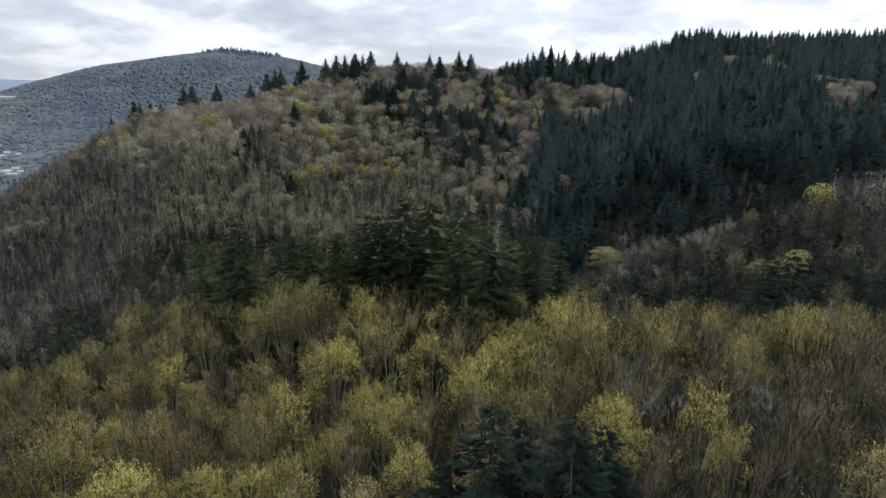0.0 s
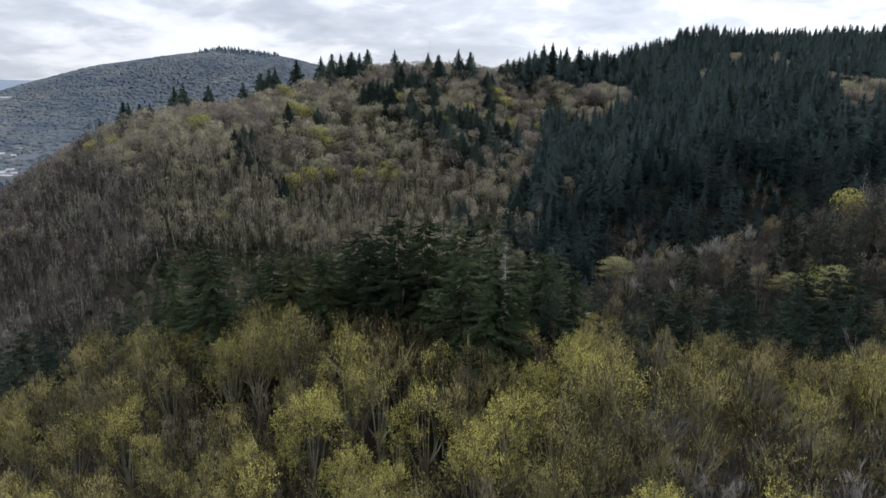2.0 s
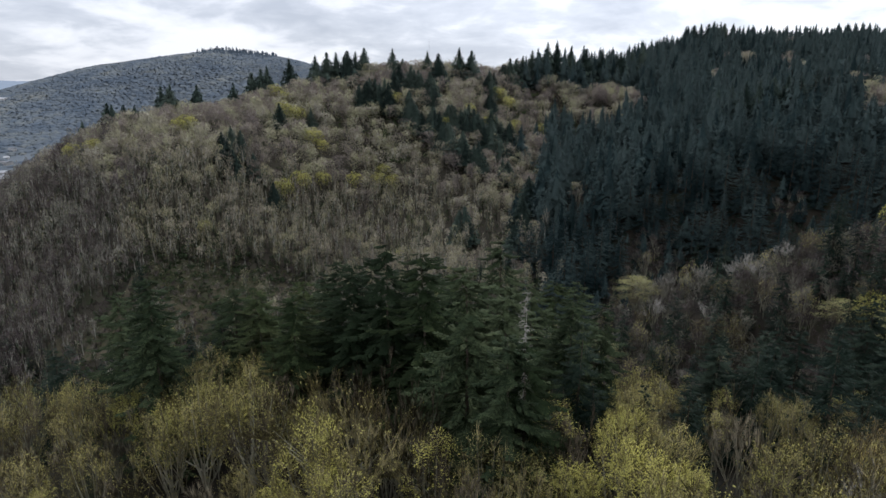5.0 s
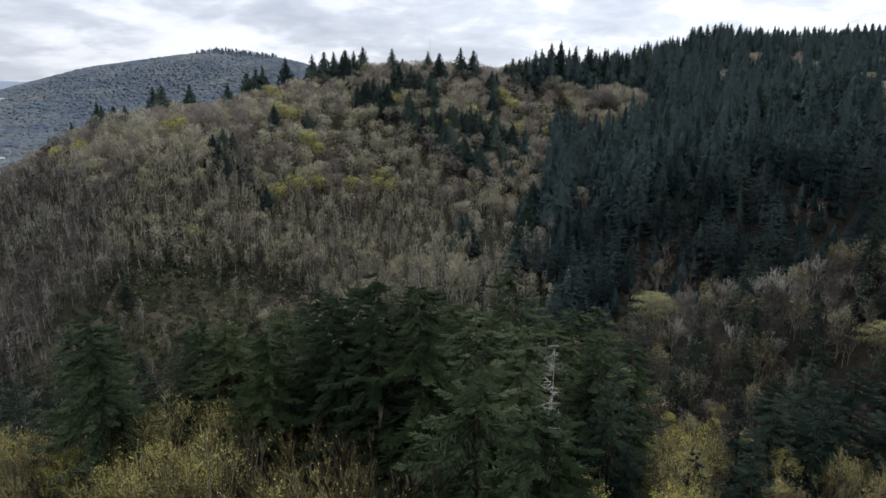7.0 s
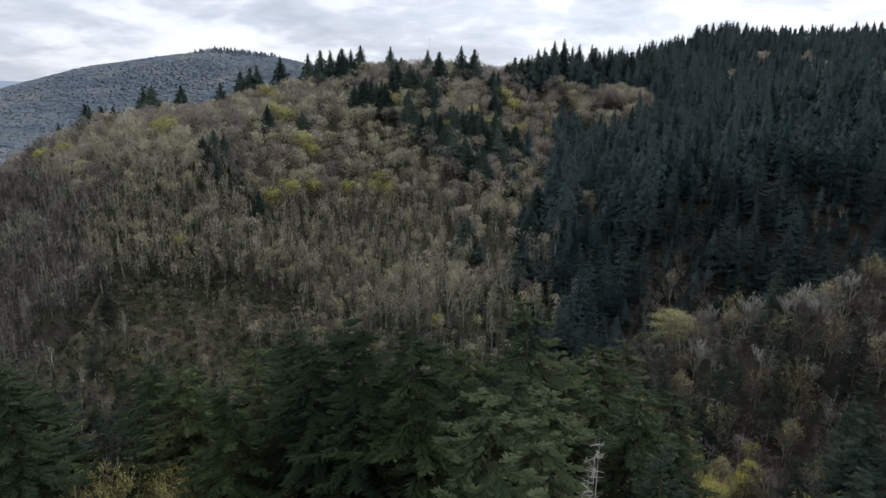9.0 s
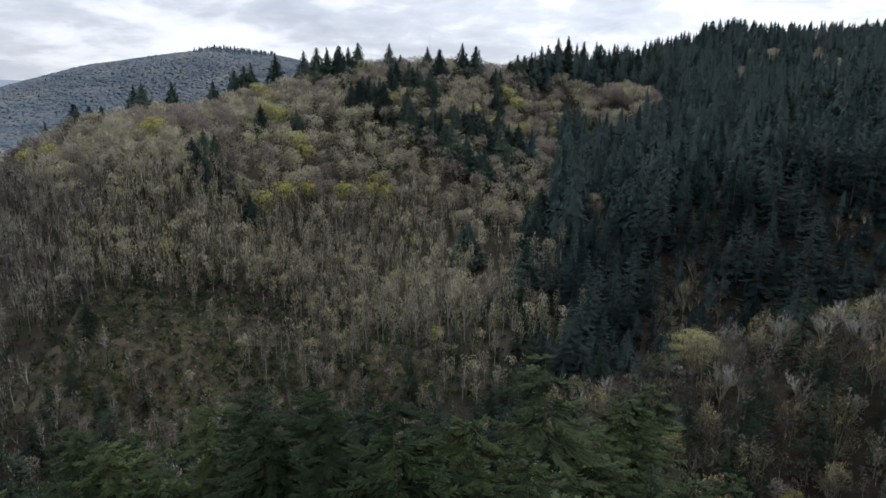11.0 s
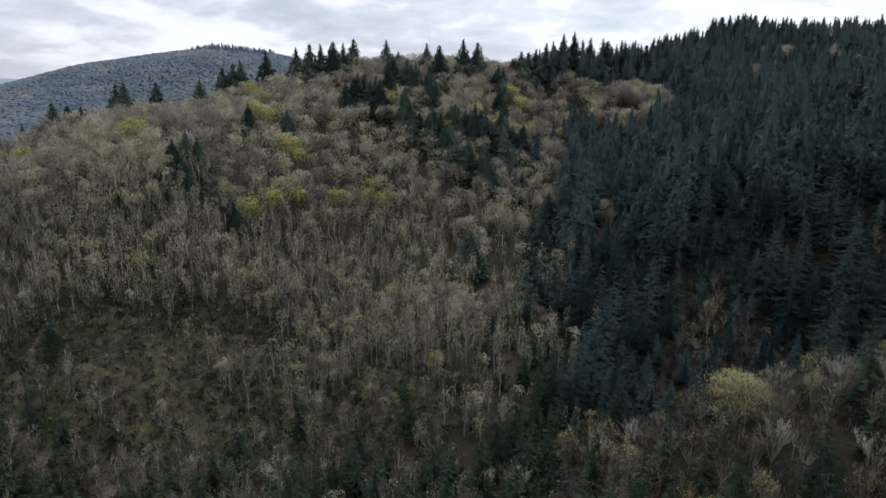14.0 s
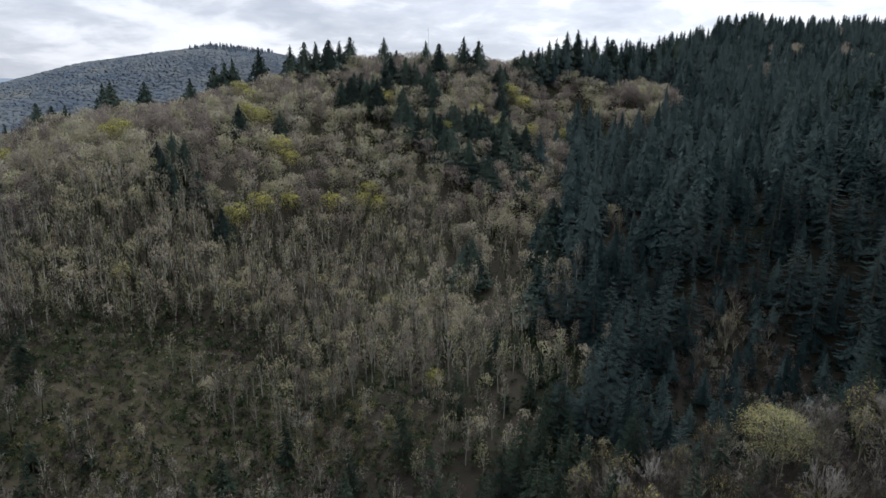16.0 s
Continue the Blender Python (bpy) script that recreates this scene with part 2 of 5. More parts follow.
FIR_SLOPE = [(68, 326, 106), (99, 339, 112), (132, 328, 112), (132, 354, 131), (144, 344, 131), (100, 391, 140), (155, 381, 154), (220, 420, 172),
             (285, 615, 200), (177, 651, 196), (200, 520, 182), (330, 860, 250), (240, 760, 222), (420, 800, 242), (340, 500, 205), (400, 350, 200),
             (560, 700, 242), (480, 950, 251), (600, 900, 256), (620, 450, 225)]
ALDER_SLOPE = [(2, 334, 104), (-25, 388, 102), (-51, 320, 82), (-94, 349, 101), (-126, 319, 98), (-155, 328, 106), (-224, 362, 92), (-51, 411, 111),
               (-20, 450, 133), (-43, 449, 131), (-85, 445, 152), (-138, 443, 164), (-175, 392, 150), (-112, 473, 172), (10, 500, 160), (-50, 520, 184)]
SPUR_CREST = [(-420, 520, 60), (-330, 540, 125), (-251, 494, 163), (-170, 520, 180), (-110, 560, 196), (-73, 590, 208), (0, 620, 212), (83, 675, 214),
              (-300, 420, 105), (-380, 400, 60)]
BACK = [(-300, 700, 80), (-150, 750, 110), (0, 800, 140), (150, 900, 180), (-450, 700, 30), (-500, 300, 15), (-450, 50, 30), (-400, -150, 40),
        (400, -150, 215), (450, 100, 210), (-300, 950, 40), (0, 1000, 90), (300, 1050, 200), (650, 1000, 230)]
SPOTS = np.array(KNOLL + KNOLL_RIM + CREEK + RIGHT_SPUR + DRAW + FIR_SLOPE + ALDER_SLOPE + SPUR_CREST + BACK, float)


def bend(d2):
    return 0.5 * d2 * np.log(d2 + 1e-9)


def spline(spots, slack):
    """A thin plate laid over the lines of the land."""
    xy, z, n = spots[:, :2] / 100, spots[:, 2], len(spots)
    a = np.zeros((n + 3, n + 3))
    a[:n, :n] = bend(((xy[:, None] - xy[None]) ** 2).sum(2)) + slack * np.eye(n)
    a[:n, n], a[:n, n + 1:] = 1, xy
    a[n, :n], a[n + 1:, :n] = 1, xy.T
    return xy, np.linalg.solve(a, np.concatenate([z, np.zeros(3)]))


PLATE_XY, PLATE_W = spline(SPOTS, 0.004)


def smooth(v, a, b):
    v = np.clip((v - a) / (b - a), 0, 1)
    return v * v * (3 - 2 * v)


def far_land(x, y):
    """The plain, the long wooded hill behind the spur and the hills at the horizon."""
    plain = 12 + 0 * x
    crest = np.interp(x, (-2300, -1950, -1784, -1670, -1556, -1328, -1100, -873, -646, -300, 200), (0, 30, 110, 158, 215, 276, 308, 334, 308, 230, 0))
    hill = crest * np.exp(-((y - 2550) / np.where(y < 2550, 750, 600)) ** 2)
    right = 190 * smooth(x, 100, 700) * smooth(y, 3200, 1200)
    rim = 300 * smooth(np.hypot(x, y), 3600, 4700) * (0.75 + 0.25 * np.sin(x / 420) * np.sin(x / 173 + 1))
    return plain + np.maximum(hill, right) + rim * smooth(y, -500, 1500)


def ground(x, y):
    x, y = np.asarray(x, float), np.asarray(y, float)
    shape = x.shape
    x, y = x.ravel(), y.ravel()
    z = np.empty(len(x))
    for i in range(0, len(x), 20000):
        p = np.stack([x[i:i + 20000], y[i:i + 20000]], 1) / 100
        d = ((p[:, None] - PLATE_XY[None]) ** 2).sum(2)
        z[i:i + 20000] = bend(d) @ PLATE_W[:-3] + PLATE_W[-3] + p @ PLATE_W[-2:]
    out = np.maximum(np.maximum(np.abs(x - 60) - 440, 0), np.maximum(np.maximum(y - 880, -120 - y), 0))
    k = smooth(out, 0, 320)
    z = np.maximum(z, 8) * (1 - k) + far_land(x, y) * k
    z = z + (1 - k) * (1.2 * np.sin(x / 23 + 2 * np.sin(y / 31)) * np.sin(y / 19 + 1.0) + 0.5 * np.sin(x / 7.3 + y / 11))
    return z.reshape(shape)


def steps(parts):
    return np.unique(np.concatenate([np.arange(a, b, s) for a, b, s in parts]))


def mesh_of(name, verts, tris, material, smooth_faces=False, normals=None):
    me = bpy.data.meshes.new(name)
    verts, tris = np.asarray(verts, np.float32), np.asarray(tris, np.int32)
    if normals is not None:
        # foliage faces outwards
        a, b, c = verts[tris[:, 0]], verts[tris[:, 1]], verts[tris[:, 2]]
        inward = (np.cross(b - a, c - a) * (normals[tris[:, 0]] + normals[tris[:, 1]] + normals[tris[:, 2]])).sum(1) < 0
        tris[inward] = tris[inward][:, ::-1]
    me.vertices.add(len(verts))
    me.vertices.foreach_set("co", verts.ravel())
    me.loops.add(len(tris) * 3)
    me.loops.foreach_set("vertex_index", tris.ravel())
    me.polygons.add(len(tris))
    me.polygons.foreach_set("loop_start", np.arange(0, len(tris) * 3, 3, dtype=np.int32))
    me.update(calc_edges=True)
    me.polygons.foreach_set("use_smooth", np.full(len(tris), smooth_faces or normals is not None))
    if normals is not None:
        me.normals_split_custom_set_from_vertices(normals.tolist())
    me.materials.append(material)
    return me


def puffed(v, shape):
    """Directions in which the outside of a crown faces: a dome, or the flank of a cone; ragged ones turn more by chance."""
    top = v[:, 2].max()
    loose = 0.3 if "ragged" in shape else 0.16
    if shape.endswith("dome"):
        n = v - np.array([[0, 0, top * 0.52]])
        n[:, 2] *= 0.75
    elif shape == "low":
        n = v * np.array([[0.5, 0.5, 0.2]]) / np.abs(v).max() + np.array([[0, 0, 0.8]])
        loose = 0.08
    else:
        n = np.stack([v[:, 0], v[:, 1], 0.6 * np.hypot(v[:, 0], v[:, 1]) + 0.05], 1)
    n = n + np.random.default_rng(1).normal(0, loose * np.abs(n).mean(), n.shape)
    return n / np.maximum(np.linalg.norm(n, axis=1, keepdims=True), 1e-6)


gx = steps([(-5000, -1200, 80), (-1200, -460, 25), (-460, 560, 8), (560, 1200, 30), (1200, 5001, 120)])
gy = steps([(-1600, -200, 70), (-200, 0, 15), (0, 720, 8), (720, 1000, 14), (1000, 3200, 50), (3200, 4900, 70)])
mx, my = np.meshgrid(gx, gy)
cols, rows_n = len(gx), len(gy)
corner = (np.arange(rows_n - 1)[:, None] * cols + np.arange(cols - 1)[None]).ravel()
land_tris = np.concatenate([np.stack([corner, corner + 1, corner + cols + 1], 1), np.stack([corner, corner + cols + 1, corner + cols], 1)])
land = new("ground", mesh_of("ground", np.stack([mx.ravel(), my.ravel(), ground(mx, my).ravel()], 1), land_tris, SHADED_LITTER, True))
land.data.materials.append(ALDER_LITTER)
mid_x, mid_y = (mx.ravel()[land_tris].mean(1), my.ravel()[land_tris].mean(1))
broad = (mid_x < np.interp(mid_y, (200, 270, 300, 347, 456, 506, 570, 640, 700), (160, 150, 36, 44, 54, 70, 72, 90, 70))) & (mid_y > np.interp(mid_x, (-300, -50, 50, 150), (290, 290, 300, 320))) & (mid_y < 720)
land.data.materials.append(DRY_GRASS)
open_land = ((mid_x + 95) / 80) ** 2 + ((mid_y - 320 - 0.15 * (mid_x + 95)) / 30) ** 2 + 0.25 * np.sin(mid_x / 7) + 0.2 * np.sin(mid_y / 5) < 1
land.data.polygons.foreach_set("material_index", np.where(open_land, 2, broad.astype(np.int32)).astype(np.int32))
tagged(land, "brown leaf litter and mossy soil on steep wooded hills", "ground", kind="structure")


# ---- shapes of trees ----
def unit(v):
    return v / np.maximum(np.linalg.norm(v, axis=-1, keepdims=True), 1e-6)


def around(axis):
    """Two directions square to each axis."""
    helper = np.where(np.abs(axis[:, 2:3]) > 0.9, np.array([[1.0, 0, 0]]), np.array([[0, 0, 1.0]]))
    a = unit(np.cross(axis, helper))
    return a, np.cross(axis, a)


class Soup:
    """Triangles, gathered from many small solids."""

    def __init__(self):
        self.v, self.f, self.n = [], [], 0

    def put(self, verts, faces):
        k, c = verts.shape[0], verts.shape[1]
        self.v.append(verts.reshape(-1, 3))
        self.f.append((np.asarray(faces)[None] + (np.arange(k) * c)[:, None, None] + self.n).reshape(-1, 3))
        self.n += k * c

    def tubes(self, p, q, r0, r1):
        a, b = around(unit(q - p))
        ring = [(math.cos(t), math.sin(t)) for t in (0.3, 2.394, 4.489)]
        lo = [p + (a * c + b * s) * np.reshape(r0, (-1, 1)) for c, s in ring]
        hi = [q + (a * c + b * s) * np.reshape(r1, (-1, 1)) for c, s in ring]
        self.put(np.stack(lo + hi, 1), [(0, 1, 4), (0, 4, 3), (1, 2, 5), (1, 5, 4), (2, 0, 3), (2, 3, 5)])

    def spikes(self, p, q, r):
        a, b = around(unit(q - p))
        ring = [(math.cos(t), math.sin(t)) for t in (0.3, 2.394, 4.489)]
        lo = [p + (a * c + b * s) * np.reshape(r, (-1, 1)) for c, s in ring]
        self.put(np.stack(lo + [q], 1), [(0, 1, 3), (1, 2, 3), (2, 0, 3)])

    def leaves(self, p, size, rng):
        n = unit(rng.normal(size=p.shape) + np.array([0, 0, 0.5]))
        a, b = around(n)
        turn = rng.uniform(0, 6.28, (len(p), 1))
        a, b = a * np.cos(turn) + b * np.sin(turn), b * np.cos(turn) - a * np.sin(turn)
        s = np.reshape(size, (-1, 1))
        self.put(np.stack([p - a * s, p + b * s * 0.6 + n * s * 0.2, p + a * s, p - b * s * 0.6 + n * s * 0.2], 1), [(0, 1, 2), (0, 2, 3)])

    def blades(self, p, way, length, width, rng):
        """Feathery twig sprays: long narrow diamonds with a slight keel."""
        way = unit(way)
        a, b = around(way)
        turn = rng.uniform(0, 6.28, (len(p), 1))
        side = a * np.cos(turn) + b * np.sin(turn)
        ln, wd = np.reshape(length, (-1, 1)), np.reshape(width, (-1, 1))
        m = p + way * ln * 0.6
        self.put(np.stack([p, m + side * wd * 0.5, p + way * ln, m - side * wd * 0.5], 1), [(0, 1, 2), (0, 2, 3)])

    def sprays(self, p, q, width, fold):
        """Drooping fans of needles with a ridge: folded along the middle."""
        side = unit(np.cross(q - p, np.array([[0, 0, 1.0]])))
        m = p * 0.45 + q * 0.55
        wd = np.reshape(width, (-1, 1))
        dn = np.array([[0, 0, 1.0]]) * np.reshape(fold, (-1, 1))
        self.put(np.stack([p, m + side * wd - dn, q, m - side * wd - dn], 1), [(0, 2, 1), (0, 3, 2)])

    def arrays(self):
        return np.concatenate(self.v), np.concatenate(self.f)


def broom_tree(seed, tall, spread, stems, twigs, leaves, leaf_size, low=0.12, thick=1.0, twig=(1.6, 0.085), plume=0.75):
    """An upright many-stemmed tree in early spring: stems that rise and fan out, each with a plume of fine twigs."""
    rng = np.random.default_rng(seed)
    wood, brush, green = Soup(), Soup(), Soup()
    az = np.arange(stems) * 2.4 + rng.uniform(-0.5, 0.5, stems)
    r = spread * np.sqrt((np.arange(stems) + 0.4) / stems) * rng.uniform(0.75, 1.0, stems)
    s = np.stack([0.15 * np.cos(az), 0.15 * np.sin(az), tall * rng.uniform(low, 0.38, stems)], 1)
    e = np.stack([np.cos(az) * r, np.sin(az) * r, tall * (0.97 - 0.33 * (r / spread) ** 2 - rng.uniform(0, 0.1, stems))], 1)
    c = np.stack([np.cos(az) * r * 0.72, np.sin(az) * r * 0.72, s[:, 2] * 0.6 + e[:, 2] * 0.4], 1)
    path = lambda i, f: s[i] * (1 - f) ** 2 + c[i] * 2 * f * (1 - f) + e[i] * f ** 2
    girth = 0.012 * tall * thick
    wood.tubes(np.array([[0, 0, -0.5]]), np.array([[0, 0, tall * 0.4]]), np.array([girth]), np.array([girth * 0.6]))
    al = np.arange(stems)
    for a, b in ((0.0, 0.35), (0.35, 0.68), (0.68, 1.0)):
        wood.tubes(path(al, np.full((stems, 1), a)), path(al, np.full((stems, 1), b)), np.full(stems, girth * (0.5 - 0.4 * a)), np.full(stems, girth * (0.5 - 0.4 * b)))
    size = spread * rng.uniform(0.30, 0.46, stems) * plume / 0.75
    heads = e - np.stack([0 * r, 0 * r, size * 1.25], 1)
    tops = np.stack([size * 0.95, size * 0.95, size * 1.75], 1)
    # fine twigs up the outer stems
    n = twigs // 2
    i = rng.integers(0, stems, n)
    f = rng.uniform(0.2, 1.0, (n, 1)) ** 0.5
    p = path(i, f) + rng.normal(0, 0.14, (n, 3))
    tang = unit(c[i] * (2 - 4 * f) - s[i] * 2 * (1 - f) + e[i] * 2 * f)
    way = unit(tang * 0.8 + rng.normal(0, 0.28, (n, 3)) + np.array([[0, 0, 0.3]]))
    brush.blades(p, way, twig[0] * rng.uniform(0.6, 1.3, n), twig[1] * rng.uniform(0.6, 1.4, n), rng)
    # rounded heads of twigs
    n = twigs - n
    k = rng.integers(0, stems, n)
    d = unit(rng.normal(size=(n, 3)) + np.array([[0, 0, 0.7]]))
    way = unit(d * 0.8 + rng.normal(0, 0.25, (n, 3)) + np.array([[0, 0, 0.5]]))
    ln = twig[0] * rng.uniform(0.5, 1.0, n)
    foot = heads[k] + d * tops[k] * rng.uniform(0.55, 1.0, (n, 1)) - way * ln[:, None] * 0.8
    brush.blades(foot, way, ln, twig[1] * rng.uniform(0.7, 1.6, n), rng)
    if leaves:
        # tufts along the outer shoots
        k = rng.integers(0, n, leaves)
        q = foot[k] + way[k] * (ln[k] * rng.uniform(0.35, 1.15, leaves))[:, None] + rng.normal(0, 0.13, (leaves, 3))
        green.leaves(q, leaf_size * rng.uniform(0.5, 1.25, leaves), rng)
    return wood, brush, green


def forked_tree(seed, tall, spread, limbs, fine, thick=1.0, leaves=0, leaf_size=0.1):
    """A bare tree of forking limbs: trunk, limbs, boughs, branches and fine twigs, each out of the one before."""
    rng = np.random.default_rng(seed)
    wood, brush, green = Soup(), Soup(), Soup()
    girth = 0.011 * tall * thick
    low = tall * 0.22
    wood.tubes(np.array([[0, 0, -0.5]]), np.array([[0, 0, low]]), np.array([girth]), np.array([girth * 0.8]))
    base, way, reach, width = np.zeros((1, 3)) + np.array([[0, 0, low]]), np.array([[0, 0, 1.0]]), np.array([tall * 0.34]), girth * 0.75
    flare = spread / tall * 2.6
    for level, (forks, soup, shrink) in enumerate(((limbs, wood, 0.74), (4, wood, 0.6), (4, brush, 0.62), (fine, brush, 0.6))):
        k = np.repeat(np.arange(len(base)), forks)
        m = len(k)
        az = rng.uniform(0, 6.283, m) if level else np.arange(m) * 2.4 + rng.uniform(-0.3, 0.3, m)
        open_by = flare * rng.uniform(0.3, 1.0, m) * (1.0 if level else 0.85)
        a, b = around(way[k])
        go = unit(way[k] + (a * np.cos(az)[:, None] + b * np.sin(az)[:, None]) * open_by[:, None] + np.array([[0, 0, 0.34]]))
        start = base[k] - way[k] * (reach[k] * rng.uniform(0, 0.55, m) * (level > 0))[:, None]
        ln = reach[k] * rng.uniform(0.65, 1.1, m)
        tip = start + go * ln[:, None]
        if level < 3:
            soup.tubes(start, tip, np.full(m, width), np.full(m, width * 0.55))
        else:
            soup.spikes(start, tip, np.full(m, width))
        base, way, reach, width = tip, go, ln * shrink, max(width * 0.5, 0.024)
    if leaves:
        k = rng.integers(0, len(base), leaves)
        green.leaves(base[k] - way[k] * (reach[k] * rng.uniform(-0.1, 1.2, leaves))[:, None] + rng.normal(0, 0.1, (leaves, 3)), leaf_size * rng.uniform(0.5, 1.25, leaves), rng)
    return wood, brush, green


def haze_tree(seed, tall, spread, stems, blades, leaves, leaf_size, blade=(1.6, 0.17), low=0.2, thick=1.0, round_top=0.35, ivy=0):
    """A bare or budding tree for a distant stand: stems and a deep haze of twig sprays with a rounded top."""
    rng = np.random.default_rng(seed)
    wood, brush, green = Soup(), Soup(), Soup()
    girth = 0.011 * tall * thick
    wood.spikes(np.array([[0, 0, -0.4]]), np.array([[rng.normal(0, 0.5), rng.normal(0, 0.5), tall * 0.86]]), np.array([girth]))
    az = np.arange(stems) * 2.4 + rng.uniform(0, 6)
    s = np.stack([0 * az, 0 * az, tall * rng.uniform(low, 0.5, stems)], 1)
    r = spread * rng.uniform(0.3, 0.85, stems)
    e = np.stack([np.cos(az) * r, np.sin(az) * r, tall * (0.95 - round_top * (r / spread) ** 2)], 1)
    wood.spikes(s, e, np.full(stems, girth * 0.5))

    def crown_spots(n, deep):
        u = rng.uniform(0, 1, n) ** deep
        a = rng.uniform(0, 6.283, n)
        rad = spread * np.sqrt(rng.uniform(0.08, 1, n)) * np.sin(np.clip(u * 0.62 + 0.22, 0, 1) * math.pi * 0.62)
        z = tall * (low + (1 - low) * u) - tall * round_top * (rad / spread) ** 2 * u
        return np.stack([np.cos(a) * rad, np.sin(a) * rad, z], 1), np.stack([np.cos(a) * rad / spread, np.sin(a) * rad / spread, 0 * a], 1)

    shell = int(blades * 0.6)
    d = unit(rng.normal(size=(shell, 3)) + np.array([[0, 0, 0.45]]))
    bump = 1 + 0.16 * np.sin(d[:, 0] * 4 + seed) * np.sin(d[:, 1] * 5 + seed * 2)
    p = d * np.array([[spread, spread, tall * 0.34]]) * (rng.uniform(0.8, 1.02, shell) * bump)[:, None] + np.array([[0, 0, tall * 0.64]])
    way = unit(d * 0.75 + rng.normal(0, 0.3, (shell, 3)) + np.array([[0, 0, 0.5]]))
    ln = blade[0] * rng.uniform(0.6, 1.2, shell)
    brush.blades(p - way * ln[:, None] * 0.7, way, ln, blade[1] * rng.uniform(0.6, 1.5, shell), rng)
    p, out = crown_spots(blades - shell, 0.75)
    way = unit(out * 0.7 + rng.normal(0, 0.28, (blades - shell, 3)) + np.array([[0, 0, 0.85]]))
    ln = blade[0] * 1.3 * rng.uniform(0.6, 1.3, blades - shell)
    brush.blades(p - way * ln[:, None] * 0.8, way, ln, blade[1] * 0.75 * rng.uniform(0.6, 1.5, blades - shell), rng)
    if leaves:
        p, _ = crown_spots(leaves, 0.4)
        green.leaves(p, leaf_size * rng.uniform(0.5, 1.2, leaves), rng)
    climber = Soup()
    if ivy:
        a, h = rng.uniform(0, 6.28, ivy), rng.uniform(0.02, 0.62, ivy) * tall
        r = (0.35 + 0.5 * rng.uniform(0, 1, ivy)) * (1.1 - h / tall)
        climber.leaves(np.stack([np.cos(a) * r, np.sin(a) * r, h], 1), rng.uniform(0.4, 0.85, ivy), rng)
    return wood, brush, green, climber


def dome_tree(seed, tall, spread, twigs, leaves=0, leaf_size=0.3, twig=(1.5, 0.6), lobes=4, ivy=0):
    """A round-headed bare tree: a trunk, a few limbs and a close rounded shell of twig sprays in several lobes."""
    rng = np.random.default_rng(seed)
    wood, brush, green, climber = Soup(), Soup(), Soup(), Soup()
    girth = 0.011 * tall
    wood.spikes(np.array([[0, 0, -0.5]]), np.array([[rng.normal(0, 0.4), rng.normal(0, 0.4), tall * 0.85]]), np.array([girth]))
    az = np.arange(lobes) * 2.4 + rng.uniform(0, 6)
    off = spread * np.where(np.arange(lobes) == 0, 0.12, rng.uniform(0.38, 0.55, lobes))
    size = spread * rng.uniform(0.5, 0.66, lobes)
    high = np.minimum(size * rng.uniform(1.1, 1.5, lobes), 0.34 * tall)
    heads = np.stack([np.cos(az) * off, np.sin(az) * off, tall - high - tall * rng.uniform(0.0, 0.14, lobes) * (np.arange(lobes) > 0)], 1)
    wood.spikes(np.stack([0 * az, 0 * az, tall * rng.uniform(0.25, 0.45, lobes)], 1), heads, np.full(lobes, girth * 0.6))
    k = rng.integers(0, lobes, twigs)
    d = unit(rng.normal(size=(twigs, 3)) + np.array([[0, 0, 0.5]]))
    p = heads[k] + d * np.stack([size[k], size[k], high[k]], 1) * rng.uniform(0.45, 1.06, (twigs, 1)) ** 0.6
    # the lower skirt of the crown thins out
    fall = rng.uniform(0, 1, twigs) < 0.28
    p[:, 2] = np.where(fall, tall * rng.uniform(0.12, 0.72, twigs), p[:, 2])
    way = unit(d * 0.6 + rng.normal(0, 0.42, (twigs, 3)) + np.array([[0, 0, 0.45]]))
    ln = twig[0] * rng.uniform(0.55, 1.25, twigs)
    brush.blades(p - way * ln[:, None] * 0.75, way, ln, twig[1] * rng.uniform(0.5, 1.4, twigs), rng)
    if leaves:
        k = rng.integers(0, lobes, leaves)
        d = unit(rng.normal(size=(leaves, 3)) + np.array([[0, 0, 0.7]]))
        green.leaves(heads[k] + d * np.stack([size[k], size[k], high[k]], 1) * rng.uniform(0.9, 1.1, (leaves, 1)), leaf_size * rng.uniform(0.5, 1.2, leaves), rng)
    if ivy:
        a, h = rng.uniform(0, 6.28, ivy), rng.uniform(0.02, 0.62, ivy) * tall
        r = (0.35 + 0.5 * rng.uniform(0, 1, ivy)) * (1.1 - h / tall)
        climber.leaves(np.stack([np.cos(a) * r, np.sin(a) * r, h], 1), rng.uniform(0.4, 0.85, ivy), rng)
    return wood, brush, green, climber


